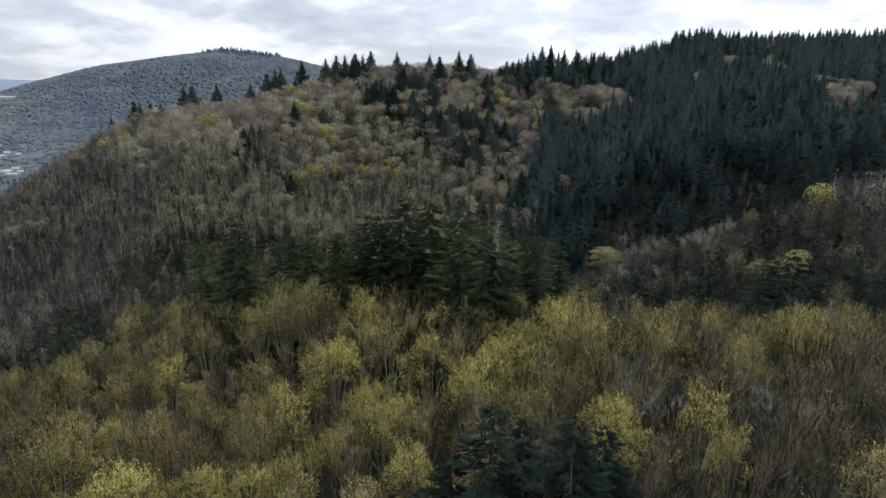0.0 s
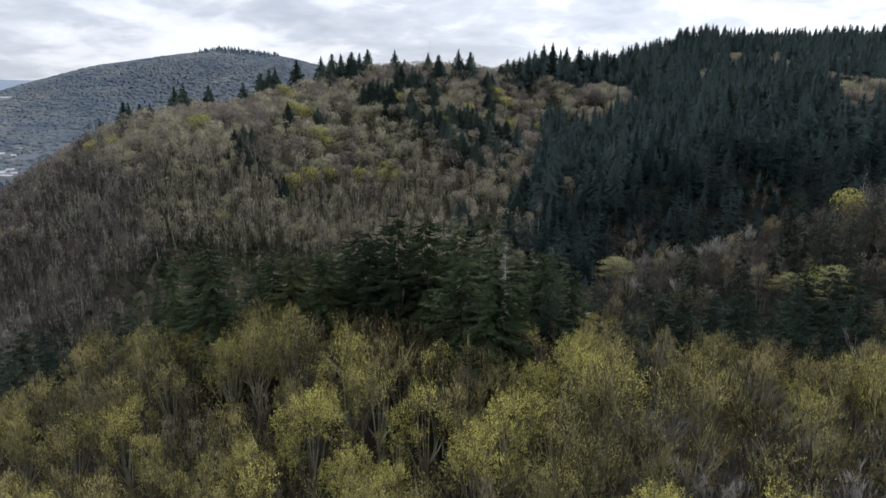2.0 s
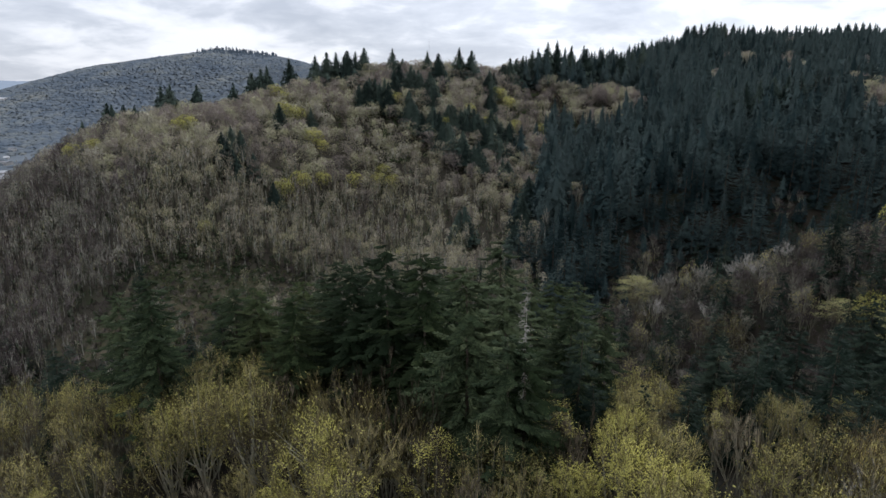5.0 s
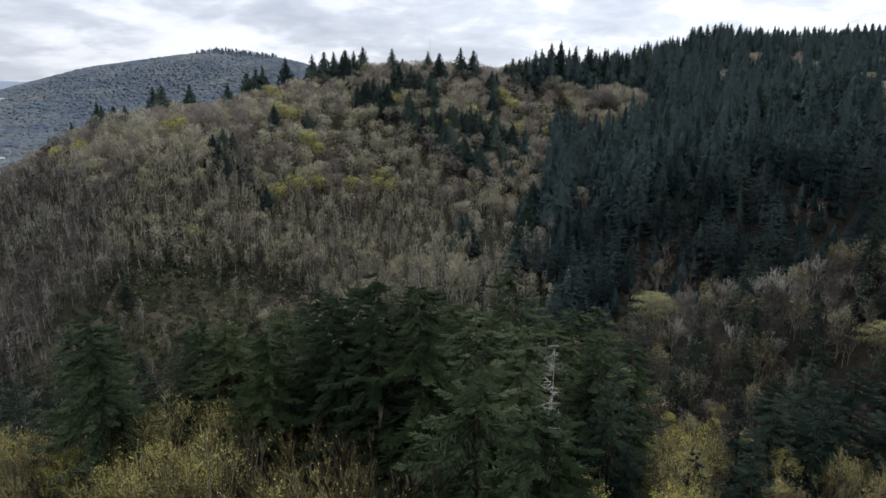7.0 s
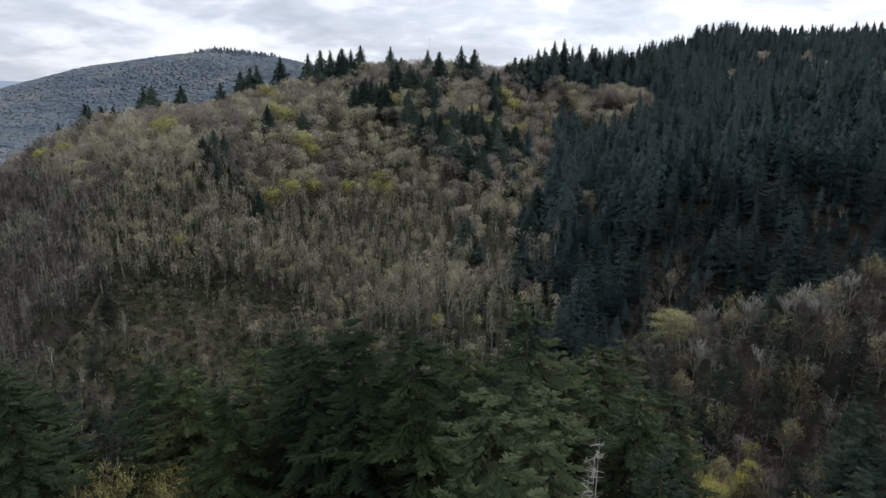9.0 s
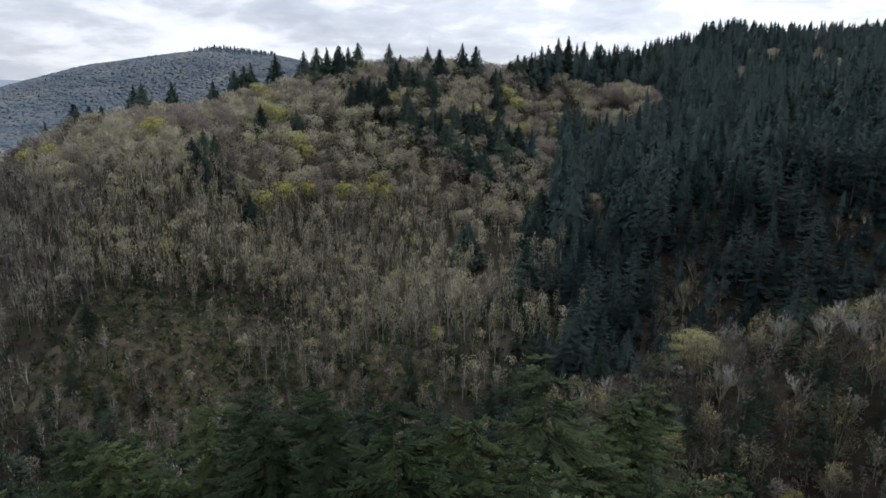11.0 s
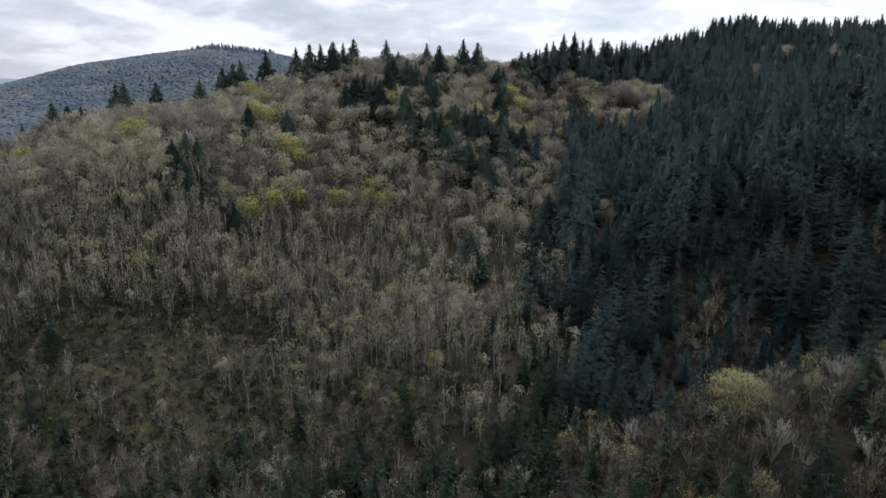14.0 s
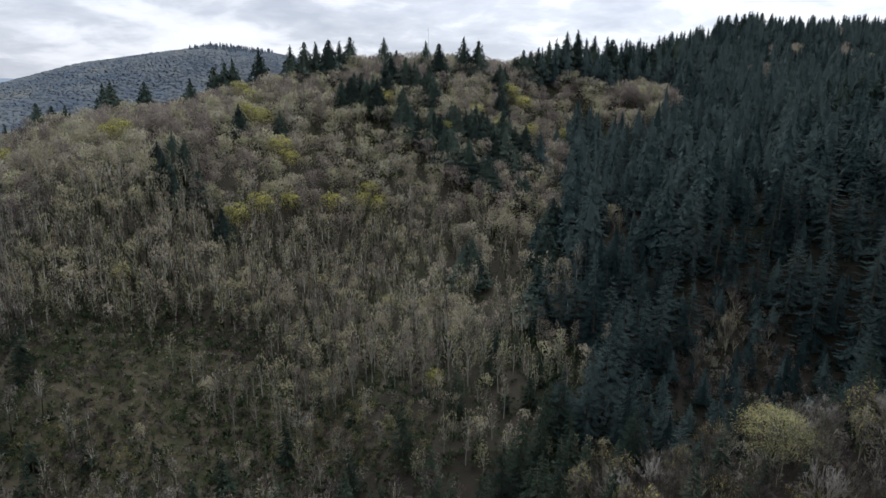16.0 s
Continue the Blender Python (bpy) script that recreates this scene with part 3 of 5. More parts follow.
def layered_maple(seed, tall, spread, plates, leaves, leaf_size):
    """A broad maple in first leaf: limbs that end in flat sprays of leaves, laid over one another into a dome."""
    rng = np.random.default_rng(seed)
    wood, brush, green = broom_tree(seed, tall * 0.92, spread * 0.8, 11, 420, 0, 0.1, twig=(1.4, 0.07), thick=1.2)
    az, up = np.arange(plates) * 2.4, np.linspace(1.0, 0.12, plates) ** 0.8
    r = spread * np.sqrt(np.maximum(1 - up ** 2, 0.03)) * rng.uniform(0.8, 1.08, plates)
    heads = np.stack([np.cos(az) * r, np.sin(az) * r, tall * (0.52 + 0.46 * up) + rng.normal(0, 0.2, plates)], 1)
    wood.spikes(heads * np.array([[0.25, 0.25, 0.72]]), heads, np.full(plates, 0.006 * tall))
    k = rng.integers(0, plates, leaves)
    flat = rng.normal(0, 1, (leaves, 3)) * np.array([[0.21, 0.21, 0.016]]) * spread
    flat[:, 2] -= 0.12 * np.hypot(flat[:, 0], flat[:, 1])
    green.leaves(heads[k] + flat, leaf_size * rng.uniform(0.5, 1.25, leaves), rng)
    return wood, brush, green


def fir_tree(seed, tall, spread, whorls, arms, fans=0, bare=0.10, droop=0.25, ragged=0.3, point=0.85):
    """Trunk and boughs of a fir; fans: sprays along each bough, below 0 for a cone of short sprays."""
    rng = np.random.default_rng(seed)
    wood, crown = Soup(), Soup()
    bow = rng.normal(0, 0.012 * tall, 2)
    axis = lambda h: np.stack([bow[0] * (h / tall) ** 2, bow[1] * (h / tall) ** 2, h], -1)
    for a, b in ((-0.03, 0.35), (0.35, 0.7), (0.7, 1.0)):
        wood.tubes(axis(np.array([a * tall])), axis(np.array([b * tall])), np.array([0.0145 * tall * (1.02 - a)]), np.array([0.0145 * tall * (1.02 - b)]))
    n = whorls * arms
    h = bare + (0.985 - bare) * (np.repeat(np.arange(whorls), arms) + rng.uniform(-0.9, 0.9, n)) / (whorls - 1)
    h = np.clip(h, bare * 0.8, 0.985)
    az = rng.uniform(0, 6.283, n)
    reach = spread * (1 - h) ** point * (1 - ragged + ragged * 1.5 * rng.uniform(0, 1, n)) * np.minimum(1, (h - bare * 0.5) / 0.12 + 0.35) + 0.02 * spread
    d = np.stack([np.cos(az), np.sin(az), 0 * az], 1)
    p = axis(h * tall)
    sag = (droop + 0.25 * (0.6 - h)) * reach * rng.uniform(0.5, 1.4, n)
    mid = p + d * (reach * 0.6)[:, None] - np.stack([0 * az, 0 * az, sag * 0.8], 1)
    q = p + d * reach[:, None] - np.stack([0 * az, 0 * az, sag], 1)
    if fans < 0:
        h = bare + (0.97 - bare) * (1 - rng.uniform(0, 1, n) ** 0.68)
        # the dark heart of the crown
        side = np.arange(7) * math.tau / 7
        for lo, hi, k in ((bare * 0.7, 0.62, 0.44), (0.42, 0.97, 0.5)):
            ring = axis(np.full(7, lo * tall)) + np.stack([np.cos(side), np.sin(side), 0 * side], 1) * (k * spread * (1 - lo) ** point * rng.uniform(0.8, 1.1, 7))[:, None]
            crown.put(np.concatenate([ring, axis(np.array([hi * tall]))])[None], [(i, (i + 1) % 7, 7) for i in range(7)])
        tier = 0.5 + 0.5 * np.sin(h * whorls * 2.6 + 3 * np.sin(az))
        r = spread * (1 - h) ** point * (0.64 + 0.3 * tier + 0.3 * ragged * rng.normal(0, 1, n))
        long = (1.25 + 1.9 * (1 - h)) * rng.uniform(0.7, 1.3, n) * spread / 8
        tip = axis(h * tall) + d * np.maximum(r, 0.2)[:, None]
        go = unit(d + np.stack([0.5 * rng.normal(0, 1, n), 0.5 * rng.normal(0, 1, n), -0.5 + rng.uniform(-0.3, 0.5, n)], 1))
        crown.sprays(tip - go * long[:, None] * 0.6, tip + go * long[:, None] * 0.4, long * 0.2 + 0.05, long * 0.1)
        crown.spikes(axis(np.array([0.9 * tall])), axis(np.array([1.01 * tall])), np.array([0.035 * spread]))
        return wood, crown
    if fans < 4:
        up = np.array([[0, 0, 0.03 * spread]])
        wd = (0.26, 0.18, 0.14, 0.12)[fans]
        crown.sprays(p + up, q, reach * wd + 0.03 * spread, reach * wd * 0.6 + 0.04)
        for j in range(fans):
            sw = (-1.0, 1.0, -0.4)[j] * rng.uniform(0.25, 0.7, n)
            dd = np.stack([np.cos(az + sw), np.sin(az + sw), 0 * az], 1)
            a = p + (q - p) * rng.uniform(0.12, 0.8, (n, 1))
            ln = reach * rng.uniform(0.28, 0.55, n) + 0.02 * spread
            crown.sprays(a, a + dd * ln[:, None] - np.stack([0 * az, 0 * az, ln * rng.uniform(0.1, 0.6, n)], 1), ln * wd * 0.8 + 0.02 * spread, ln * wd * 0.5)
        return wood, crown
    # long boughs that sag and lift at the tip, combed with narrow drooping branchlets
    q = q + np.stack([0 * az, 0 * az, sag * 0.35], 1)
    crown.tubes(p, mid, 0.012 * reach + 0.012, 0.007 * reach + 0.008)
    crown.spikes(mid, q, 0.007 * reach + 0.008)
    i = np.repeat(np.arange(n), fans)
    f = rng.uniform(0.1, 1.0, len(i)) ** 0.8
    base = np.where(f[:, None] < 0.6, p[i] + (mid[i] - p[i]) * (f / 0.6)[:, None], mid[i] + (q[i] - mid[i]) * ((f - 0.6) / 0.4)[:, None])
    flip = np.where(rng.uniform(0, 1, len(i)) < 0.5, -1.0, 1.0)
    side = np.stack([-np.sin(az[i]) * flip, np.cos(az[i]) * flip, 0 * f], 1)
    long = reach[i] * 0.2 * (1.15 - 0.6 * f) * rng.uniform(0.5, 1.25, len(i)) + 0.25
    go = unit(d[i] * 0.6 + side * rng.uniform(0.2, 1.0, (len(i), 1)) + np.stack([0 * f, 0 * f, -rng.uniform(-0.05, 0.75, len(i)) * (1.15 - f)], 1))
    broad = max(0.72, math.sqrt(40 / fans))
    crown.sprays(base, base + go * long[:, None] * broad ** 0.5, (long * 0.1 + 0.035) * broad, long * 0.07)
    return wood, crown


def part(name, soup, material, parent, label="", shape=""):
    v, f = soup.arrays()
    ob = new(name, mesh_of(name, v, f, material, False, puffed(v, shape) if shape else None))
    ob.parent = parent
    return tagged(ob, label)


def leaf_thing(name, label, group, soups, twig, leaf):
    root = tagged(new(name), label, "tree", group)
    root.empty_display_size = 0.5
    part("trunk", soups[0], BARK, root, "grey bark trunk with rising limbs")
    part("crown", soups[1], twig, root, "", "ragged dome")
    if soups[2].n:
        part("foliage", soups[2], leaf, root, "sparse fresh spring leaves", "ragged dome")
    return root


def fir_thing(name, label, group, soups, needle, shape="cone"):
    root = tagged(new(name), label, "tree", group)
    root.empty_display_size = 0.5
    part("trunk", soups[0], FIR_BARK, root, "straight dark bark trunk")
    part("crown", soups[1], needle, root, "", shape)
    return root


def thing_at(ob, x, y, size, turn):
    made = copy_thing(ob, pose(x, y, float(ground(x, y)), 0, 0, turn))
    made.scale = (size, size, size)
    return made


def wood_of(name, label, category, kinds, spots, which, sizes, turns, materials, shape=""):
    """Very many alike trees as one piece: kinds is a list of lists of (verts, tris), one for each material."""
    spots = np.asarray(spots, float)
    base = np.stack([spots[:, 0], spots[:, 1], ground(spots[:, 0], spots[:, 1])], 1)
    vs, fs, ns, ms, n = [], [], [], [], 0
    for k, kind in enumerate(kinds):
        sel = np.flatnonzero(which == k)
        if not len(sel):
            continue
        c, s, z = np.cos(turns[sel]), np.sin(turns[sel]), sizes[sel]
        for slot, (v, f) in enumerate(kind):
            if not len(f):
                continue
            x = (v[None, :, 0] * c[:, None] - v[None, :, 1] * s[:, None]) * z[:, None]
            y = (v[None, :, 0] * s[:, None] + v[None, :, 1] * c[:, None]) * z[:, None]
            h = v[None, :, 2] * z[:, None]
            vs.append((np.stack([x, y, h], 2) + base[sel][:, None]).reshape(-1, 3))
            fs.append((f[None] + (np.arange(len(sel)) * len(v))[:, None, None] + n).reshape(-1, 3))
            ms.append(np.full(len(sel) * len(f), slot, np.int32))
            n += len(sel) * len(v)
            if shape:
                m = puffed(v, shape)
                x = m[None, :, 0] * c[:, None] - m[None, :, 1] * s[:, None]
                y = m[None, :, 0] * s[:, None] + m[None, :, 1] * c[:, None]
                ns.append(np.stack([x, y, np.broadcast_to(m[None, :, 2], x.shape)], 2).reshape(-1, 3))
    me = mesh_of(name, np.concatenate(vs), np.concatenate(fs), materials[0], False, np.concatenate(ns) if shape else None)
    for m in materials[1:]:
        me.materials.append(m)
    me.polygons.foreach_set("material_index", np.concatenate(ms))
    return tagged(new(name, me), label, category, kind="stuff")


def scatter(x0, x1, y0, y1, step, seed):
    rng = np.random.default_rng(seed)
    xs, ys = np.meshgrid(np.arange(x0, x1, step), np.arange(y0, y1, step))
    xs = xs + (np.arange(xs.shape[0]) % 2)[:, None] * step * 0.5
    p = np.stack([xs.ravel(), ys.ravel()], 1) + rng.uniform(-0.42, 0.42, (xs.size, 2)) * step
    return p


def wide(p, spare=40):
    """Only the land that the flight looks over."""
    return p[np.abs(p[:, 0]) < 0.76 * p[:, 1] + spare]


def near_any(p, spots, r):
    s = np.asarray(spots, float)[:, :2]
    return (((p[:, None] - s[None]) ** 2).sum(2) < r * r).any(1)


# ---- stands ----
FIR_EDGE_Y = (280, 308, 347, 401, 456, 506, 568, 631, 665, 750, 1000)
FIR_EDGE_X = (36, 36, 46, 52, 54, 72, 74, 90, 70, 60, 60)
CLEARING = ((-122, 326, 34, 13), (-88, 346, 24, 10))
BROWN = [(301, 519), (286, 472), (295, 470), (272, 450), (282, 455), (283, 480), (300, 740), (317, 743), (350, 711), (383, 657), (368, 607), (161, 632), (208, 726), (255, 666), (400, 850), (412, 842), (470, 700), (99, 643), (112, 633), (128, 634), (149, 651), (164, 636), (114, 600), (124, 588), (82, 432), (171, 350), (334, 664), (106, 351), (103, 350), (100, 335), (104, 330), (132, 630), (146, 626), (165, 612), (112, 622), (66, 590), (90, 640), (312, 840), (266, 842), (136, 632), (121, 624), (152, 594), (89, 322), (97, 330)]


def in_firs(p):
    low = np.interp(p[:, 0], (34, 60, 90, 112, 150, 250, 400), (296, 272, 278, 284, 292, 304, 316))
    waver = 10 * np.sin(p[:, 1] / 11.0) + 8 * np.sin(p[:, 1] / 4.7 + p[:, 0] / 7.0)
    return (p[:, 0] + waver > np.interp(p[:, 1], FIR_EDGE_Y, FIR_EDGE_X)) & (p[:, 1] > low)


def in_clearing(p):
    return np.any([((p[:, 0] - x) / a) ** 2 + ((p[:, 1] - y) / b) ** 2 < 1 for x, y, a, b in CLEARING], axis=0)


rng = np.random.default_rng(7)

# Firs on the rim of the knoll: x, y, height.
RIM_FIRS = [(-44, 129, 32), (-42, 150, 27), (-31, 140, 27), (-21, 147, 30), (-17.5, 141, 33), (-8.5, 131, 37.6), (-2, 124, 37), (3.5, 110, 36), (9, 124, 31),
            (10.4, 143.7, 38.8), (22, 156, 33), (28, 165, 33), (20, 132, 29), (27, 138, 28),
            (-53, 145, 27), (-64, 154, 33), (-37, 144, 27), (7.6, 101.3, 29), (-24, 133, 27), (-50, 138, 28), (1, 134, 30), (-99, 150, 30),
            (2, 139, 33), (7, 133, 31), (-12, 143, 34), (-5, 137, 35), (-26, 151, 30), (16, 146, 31), (-14, 135, 33), (-34, 148, 27), (9.9, 104.6, 27.4)]
GROVE_FIRS = [(5, 46, 24.7), (11, 41, 24.3), (15, 47, 20), (1.5, 48, 20), (8, 50, 21), (12.5, 52, 19), (-1.5, 43, 19),
              (97, 157, 28), (88, 162, 29), (69, 165, 25), (44, 132, 22), (57, 140, 22), (68.1, 152, 26.2), (41.5, 128, 20.3), (132.4, 236, 7.4), (92.5, 158, 28.1)]
RIM_FIRS_LOW = [(-108, 170, 34), (-114, 160, 33), (-85, 165, 30), (-70, 175, 32), (-30, 165, 30), (0, 150, 29), (-10, 158, 28), (75, 150, 26),
                (100, 172, 30), (112, 165, 28), (-130, 150, 30), (-50, 172, 30), (8, 176, 28), (-20, 150, 26), (104, 150, 24)]
near_fir = [fir_thing("fir_tree", "tall dark green fir with drooping boughs on the slope's edge", "firs on the rim of the knoll",
                      fir_tree(100 + k, 30, (8.8, 8.0, 9.4, 7.8)[k], 22, 7, 110, bare=0.17, droop=(0.34, 0.44, 0.38, 0.3)[k], ragged=0.42, point=0.44), NEEDLE_FRESH if k == 2 else NEEDLE, "ragged cone") for k in range(4)]
for k, (x, y, h) in enumerate(RIM_FIRS):
    thing_at(near_fir[k % 4], x, y, h / 30, k * 77)
grove_fir = [fir_thing("fir_tree", "very dark shaggy fir among broad-leaved trees", "dark firs among the broad-leaved trees",
                       fir_tree(104 + k, 24, (7.4, 6.6)[k], 22, 7, 90, bare=0.1, droop=0.4, ragged=0.42, point=0.5), VALLEY_NEEDLE, "ragged cone") for k in range(2)]
for k, (x, y, h) in enumerate(GROVE_FIRS):
    thing_at(grove_fir[k % 2], x, y, h / 24, k * 77)

# Dead fir, bleached, beside the firs on the rim.
snag_rng = np.random.default_rng(5)
snag = tagged(new("dead_tree"), "bleached bare dead fir with short broken branches", "tree")
snag.location = (9.8, 108.3, float(ground(9.8, 108.3)))
pole, spurs = Soup(), Soup()
tall = 177.9 - snag.location.z
for a, b in ((-0.02, 0.4), (0.4, 0.75), (0.75, 1.0)):
    pole.tubes(np.array([[0.2 * a, 0, a * tall]]), np.array([[0.2 * b, 0, b * tall]]), np.array([0.22 * (1.05 - a)]), np.array([0.22 * (1.05 - b)]))
az = snag_rng.uniform(0, 6.28, 90)
h = snag_rng.uniform(0.55, 0.98, 90)
ln = (1.15 - h) * 3.6 * snag_rng.uniform(0.5, 1.1, 90)
s0 = np.stack([0 * h, 0 * h, h * tall], 1)
s1 = s0 + np.stack([np.cos(az) * ln, np.sin(az) * ln, -ln * snag_rng.uniform(-0.1, 0.5, 90)], 1)
spurs.spikes(s0, s1, 0.065 + 0 * h)
i = np.repeat(np.arange(90), 4)
t0 = s0[i] + (s1[i] - s0[i]) * snag_rng.uniform(0.3, 1, (360, 1))
spurs.spikes(t0, t0 + snag_rng.normal(0, 0.35, (360, 3)) * np.array([[1, 1, 0.8]]), np.full(360, 0.03))
part("trunk", pole, DEAD, snag)
part("crown", spurs, DEAD, snag, "broken grey branch stubs")

# Broad-leaved trees on the knoll.
# Species names only tell the sorts apart; these are generic broad-leaved trees.
SORTS = [
    ("maple_tree", "young yellow-green leaves on a bushy tree", broom_tree(1, 17, 3.9, 11, 900, 7200, 0.08, thick=1.2, twig=(1.5, 0.06)), TWIG_OLIVE, LEAF),
    ("maple_tree", "upright tree with thin fresh yellow-green leaves", broom_tree(2, 18, 3.2, 9, 900, 3400, 0.08, thick=1.3, twig=(1.5, 0.06)), TWIG_OLIVE, LEAF),
    ("alder_tree", "grey-brown upright tree with opening olive buds", broom_tree(3, 18, 3.6, 11, 1050, 1400, 0.08, thick=1.3, twig=(1.5, 0.06)), TWIG_OLIVE, LEAF_OLIVE),
    ("hazel_tree", "grey-brown broom-shaped tree with few buds", forked_tree(4, 16, 4.2, 9, 8, 0.75, 700, 0.09), TWIG, LEAF_OLIVE),
    ("ash_tree", "bare grey upright tree with fine twigs", forked_tree(5, 17, 4.0, 8, 9, thick=0.75), TWIG, LEAF_OLIVE),
    ("willow_tree", "olive round-headed tree with opening leaves", broom_tree(6, 17, 4.4, 14, 1150, 2700, 0.083, plume=0.85, twig=(1.5, 0.06)), TWIG_OLIVE, LEAF_OLIVE),
    ("bare_tree", "pale-limbed spreading tree with sparse olive buds", forked_tree(8, 15.5, 5.6, 10, 9, 0.8, 600, 0.08), TWIG_OLIVE, LEAF_OLIVE),
    ("birch_tree", "rounded tree hung with rusty yellow catkins", broom_tree(14, 17, 4.6, 13, 1050, 2400, 0.088, plume=0.85, twig=(1.5, 0.06)), TWIG, LEAF_RUST),
    ("maple_tree", "slender tree with speckled yellow-green leaves", broom_tree(9, 18, 2.7, 8, 900, 2000, 0.08, thick=1.3, twig=(1.5, 0.06)), TWIG, LEAF),
    ("ash_tree", "pale silvery bare tree with spreading limbs", forked_tree(15, 16, 4.8, 9, 9, 0.85), DEAD, LEAF_OLIVE),
]
knoll_sorts = [leaf_thing(name, f"{text} on the knoll", f"{name.split('_')[0]}s on the knoll", soups, tw, lf) for name, text, soups, tw, lf in SORTS]
BRIGHT = [(-55, 78), (-46, 73), (-25, 88), (-19, 104), (-11, 82), (-6, 79), (-3, 89), (4, 84), (9, 88), (20, 64), (22, 108), (-15, 73), (24, 95), (-3, 62), (-39, 122), (-30, 123)]
OLIVE = [(-39, 132), (-31, 134), (-44, 128), (29, 123), (26, 117), (24, 109), (2, 52), (26, 44), (-32, 128), (-53, 124), (-61, 133), (-72, 131), (-66, 118), (40, 94), (-43, 99), (-73, 118), (50, 100), (60, 98), (-25, 74), (70, 96), (55, 92)]
RUSTY = [(49, 102), (55, 100), (44, 99), (62, 98), (-46, 58), (-36, 50)]
PLAIN = [(-12, 105), (-28, 122), (38, 82), (28, 84), (11, 74), (29, 50), (-3, 110), (-18, 130), (-9, 122), (-19, 118), (-13, 126), (-3, 117), (2, 76), (-38, 116), (14, 79), (-10, 112), (16, 98)]
PALE = [(38, 86), (60, 98), (44, 70)]
# Crowns that stand out, placed to fit the camera's view: x, y, height of the top, sort.
CROWNS = [(-12.9, 98.2, 163, 1), (-8.4, 94.3, 165.4, 8), (-1.5, 86.8, 165.8, 1), (9, 80.5, 168.8, 0), (4.6, 75.7, 166.6, 0), (19.3, 95, 168.6, 0), (21.8, 80.9, 172, 5),
          (-17, 90, 163.8, 0), (-7.3, 70.8, 164.2, 1), (19.4, 56.4, 169.2, 0), (-20.6, 78, 159.8, 1), (28.2, 57.8, 171.5, 1), (-35.7, 58.5, 161.2, 0), (-34.8, 71.9, 157.4, 7),
          (-50.6, 70.8, 160, 5), (-2.5, 54.7, 166, 1), (-47, 98, 156, 1), (15.4, 84.8, 167.6, 8), (5.3, 98, 166.6, 2), (-36.6, 114.4, 160.2, 5), (-46.3, 111.8, 156.8, 2),
          (-32.7, 116, 163, 5), (-37.1, 130.6, 161, 5), (-69.9, 132.8, 154, 5), (50.2, 102.7, 165, 7), (56, 97, 165, 7), (44, 97, 166, 7), (63, 98, 166, 7), (70, 95, 167, 7),
          (24.3, 71.7, 171, 6), (33.8, 70.7, 171.8, 6), (-12.2, 103.8, 170.2, 6), (-6, 104, 169, 6), (-3.6, 106, 168.6, 4), (-0.6, 100, 167, 8), (3.2, 94, 165.9, 4), (13.4, 106, 167.7, 8), (9.2, 96, 165.1, 5), (15.4, 100, 166.7, 4), (-14, 101, 167.5, 1), (-20, 109, 163.4, 3), (-13.1, 113, 168.4, 6), (-9.7, 112, 167.9, 4), (-26, 116, 165.1, 5), (0.5, 101, 164.5, 6), (34.3, 53.2, 173, 4), (32.2, 83.3, 170.6, 5), (38, 58, 173, 4), (44, 62, 173, 3), (28, 47, 172, 4),
          (43.2, 92, 167.3, 9), (27.1, 84, 166.6, 9), (62, 98, 168.9, 9), (29, 70, 168.1, 9), (42.8, 80, 167.1, 9), (39.9, 66, 169.6, 9)]
apart = lambda spots: [q for q in spots if all(math.hypot(q[0] - c[0], q[1] - c[1]) > 4.5 for c in CROWNS)]
BRIGHT, OLIVE, RUSTY, PLAIN, PALE = apart(BRIGHT), apart(OLIVE), apart(RUSTY), apart(PLAIN), apart(PALE)
taken = [c[:2] for c in CROWNS] + RUSTY + BRIGHT + OLIVE + PLAIN + PALE + [(x, y) for x, y, _ in RIM_FIRS + GROVE_FIRS]
placed = [(x, y, (0, 0, 1, 0, 0)[k % 5]) for k, (x, y) in enumerate(BRIGHT)] + [(x, y, (5, 2)[k % 2]) for k, (x, y) in enumerate(OLIVE)]
placed += [(x, y, (3, 4, 5)[k % 3]) for k, (x, y) in enumerate(PLAIN)] + [(x, y, 6) for x, y in PALE] + [(x, y, 7) for x, y in RUSTY]
p = scatter(-130, 160, 20, 150, 6.2, 11)
p = p[~near_any(p, taken, 3.6)]
rim = np.interp(p[:, 0], (-130, -75, -32, -8, 15, 27, 39, 50, 75, 160), (118, 132, 132, 116, 107, 104, 100, 104, 99, 95))
p = p[p[:, 1] < rim]
p = wide(p, 12)
p = p[rng.permutation(len(p))]
mix = rng.choice(9, len(p), p=(0.03, 0.09, 0.27, 0.26, 0.14, 0.11, 0.01, 0.0, 0.09))
plain_side = (p[:, 0] > 6 + 0.15 * p[:, 1]) & (p[:, 1] < 84) & (rng.uniform(0, 1, len(p)) < 0.8)
mix = np.where(plain_side, rng.choice((3, 4, 6, 2), len(p), p=(0.46, 0.42, 0.02, 0.1)), mix)
leafy_side = (p[:, 0] > 8) & (p[:, 1] > 82) & (rng.uniform(0, 1, len(p)) < 0.35)
mix = np.where(leafy_side, rng.choice((0, 1, 2, 5), len(p), p=(0.1, 0.2, 0.35, 0.35)), mix)
leafy_left = (p[:, 0] < -14) & (p[:, 1] < 78) & (rng.uniform(0, 1, len(p)) < 0.6)
mix = np.where(leafy_left, rng.choice((0, 1, 5, 7), len(p), p=(0.25, 0.2, 0.3, 0.25)), mix)
placed += [(x, y, m) for (x, y), m in zip(p, mix)]
placed.sort(key=lambda q: q[0] ** 2 * 0.3 + (q[1] - 80) ** 2)
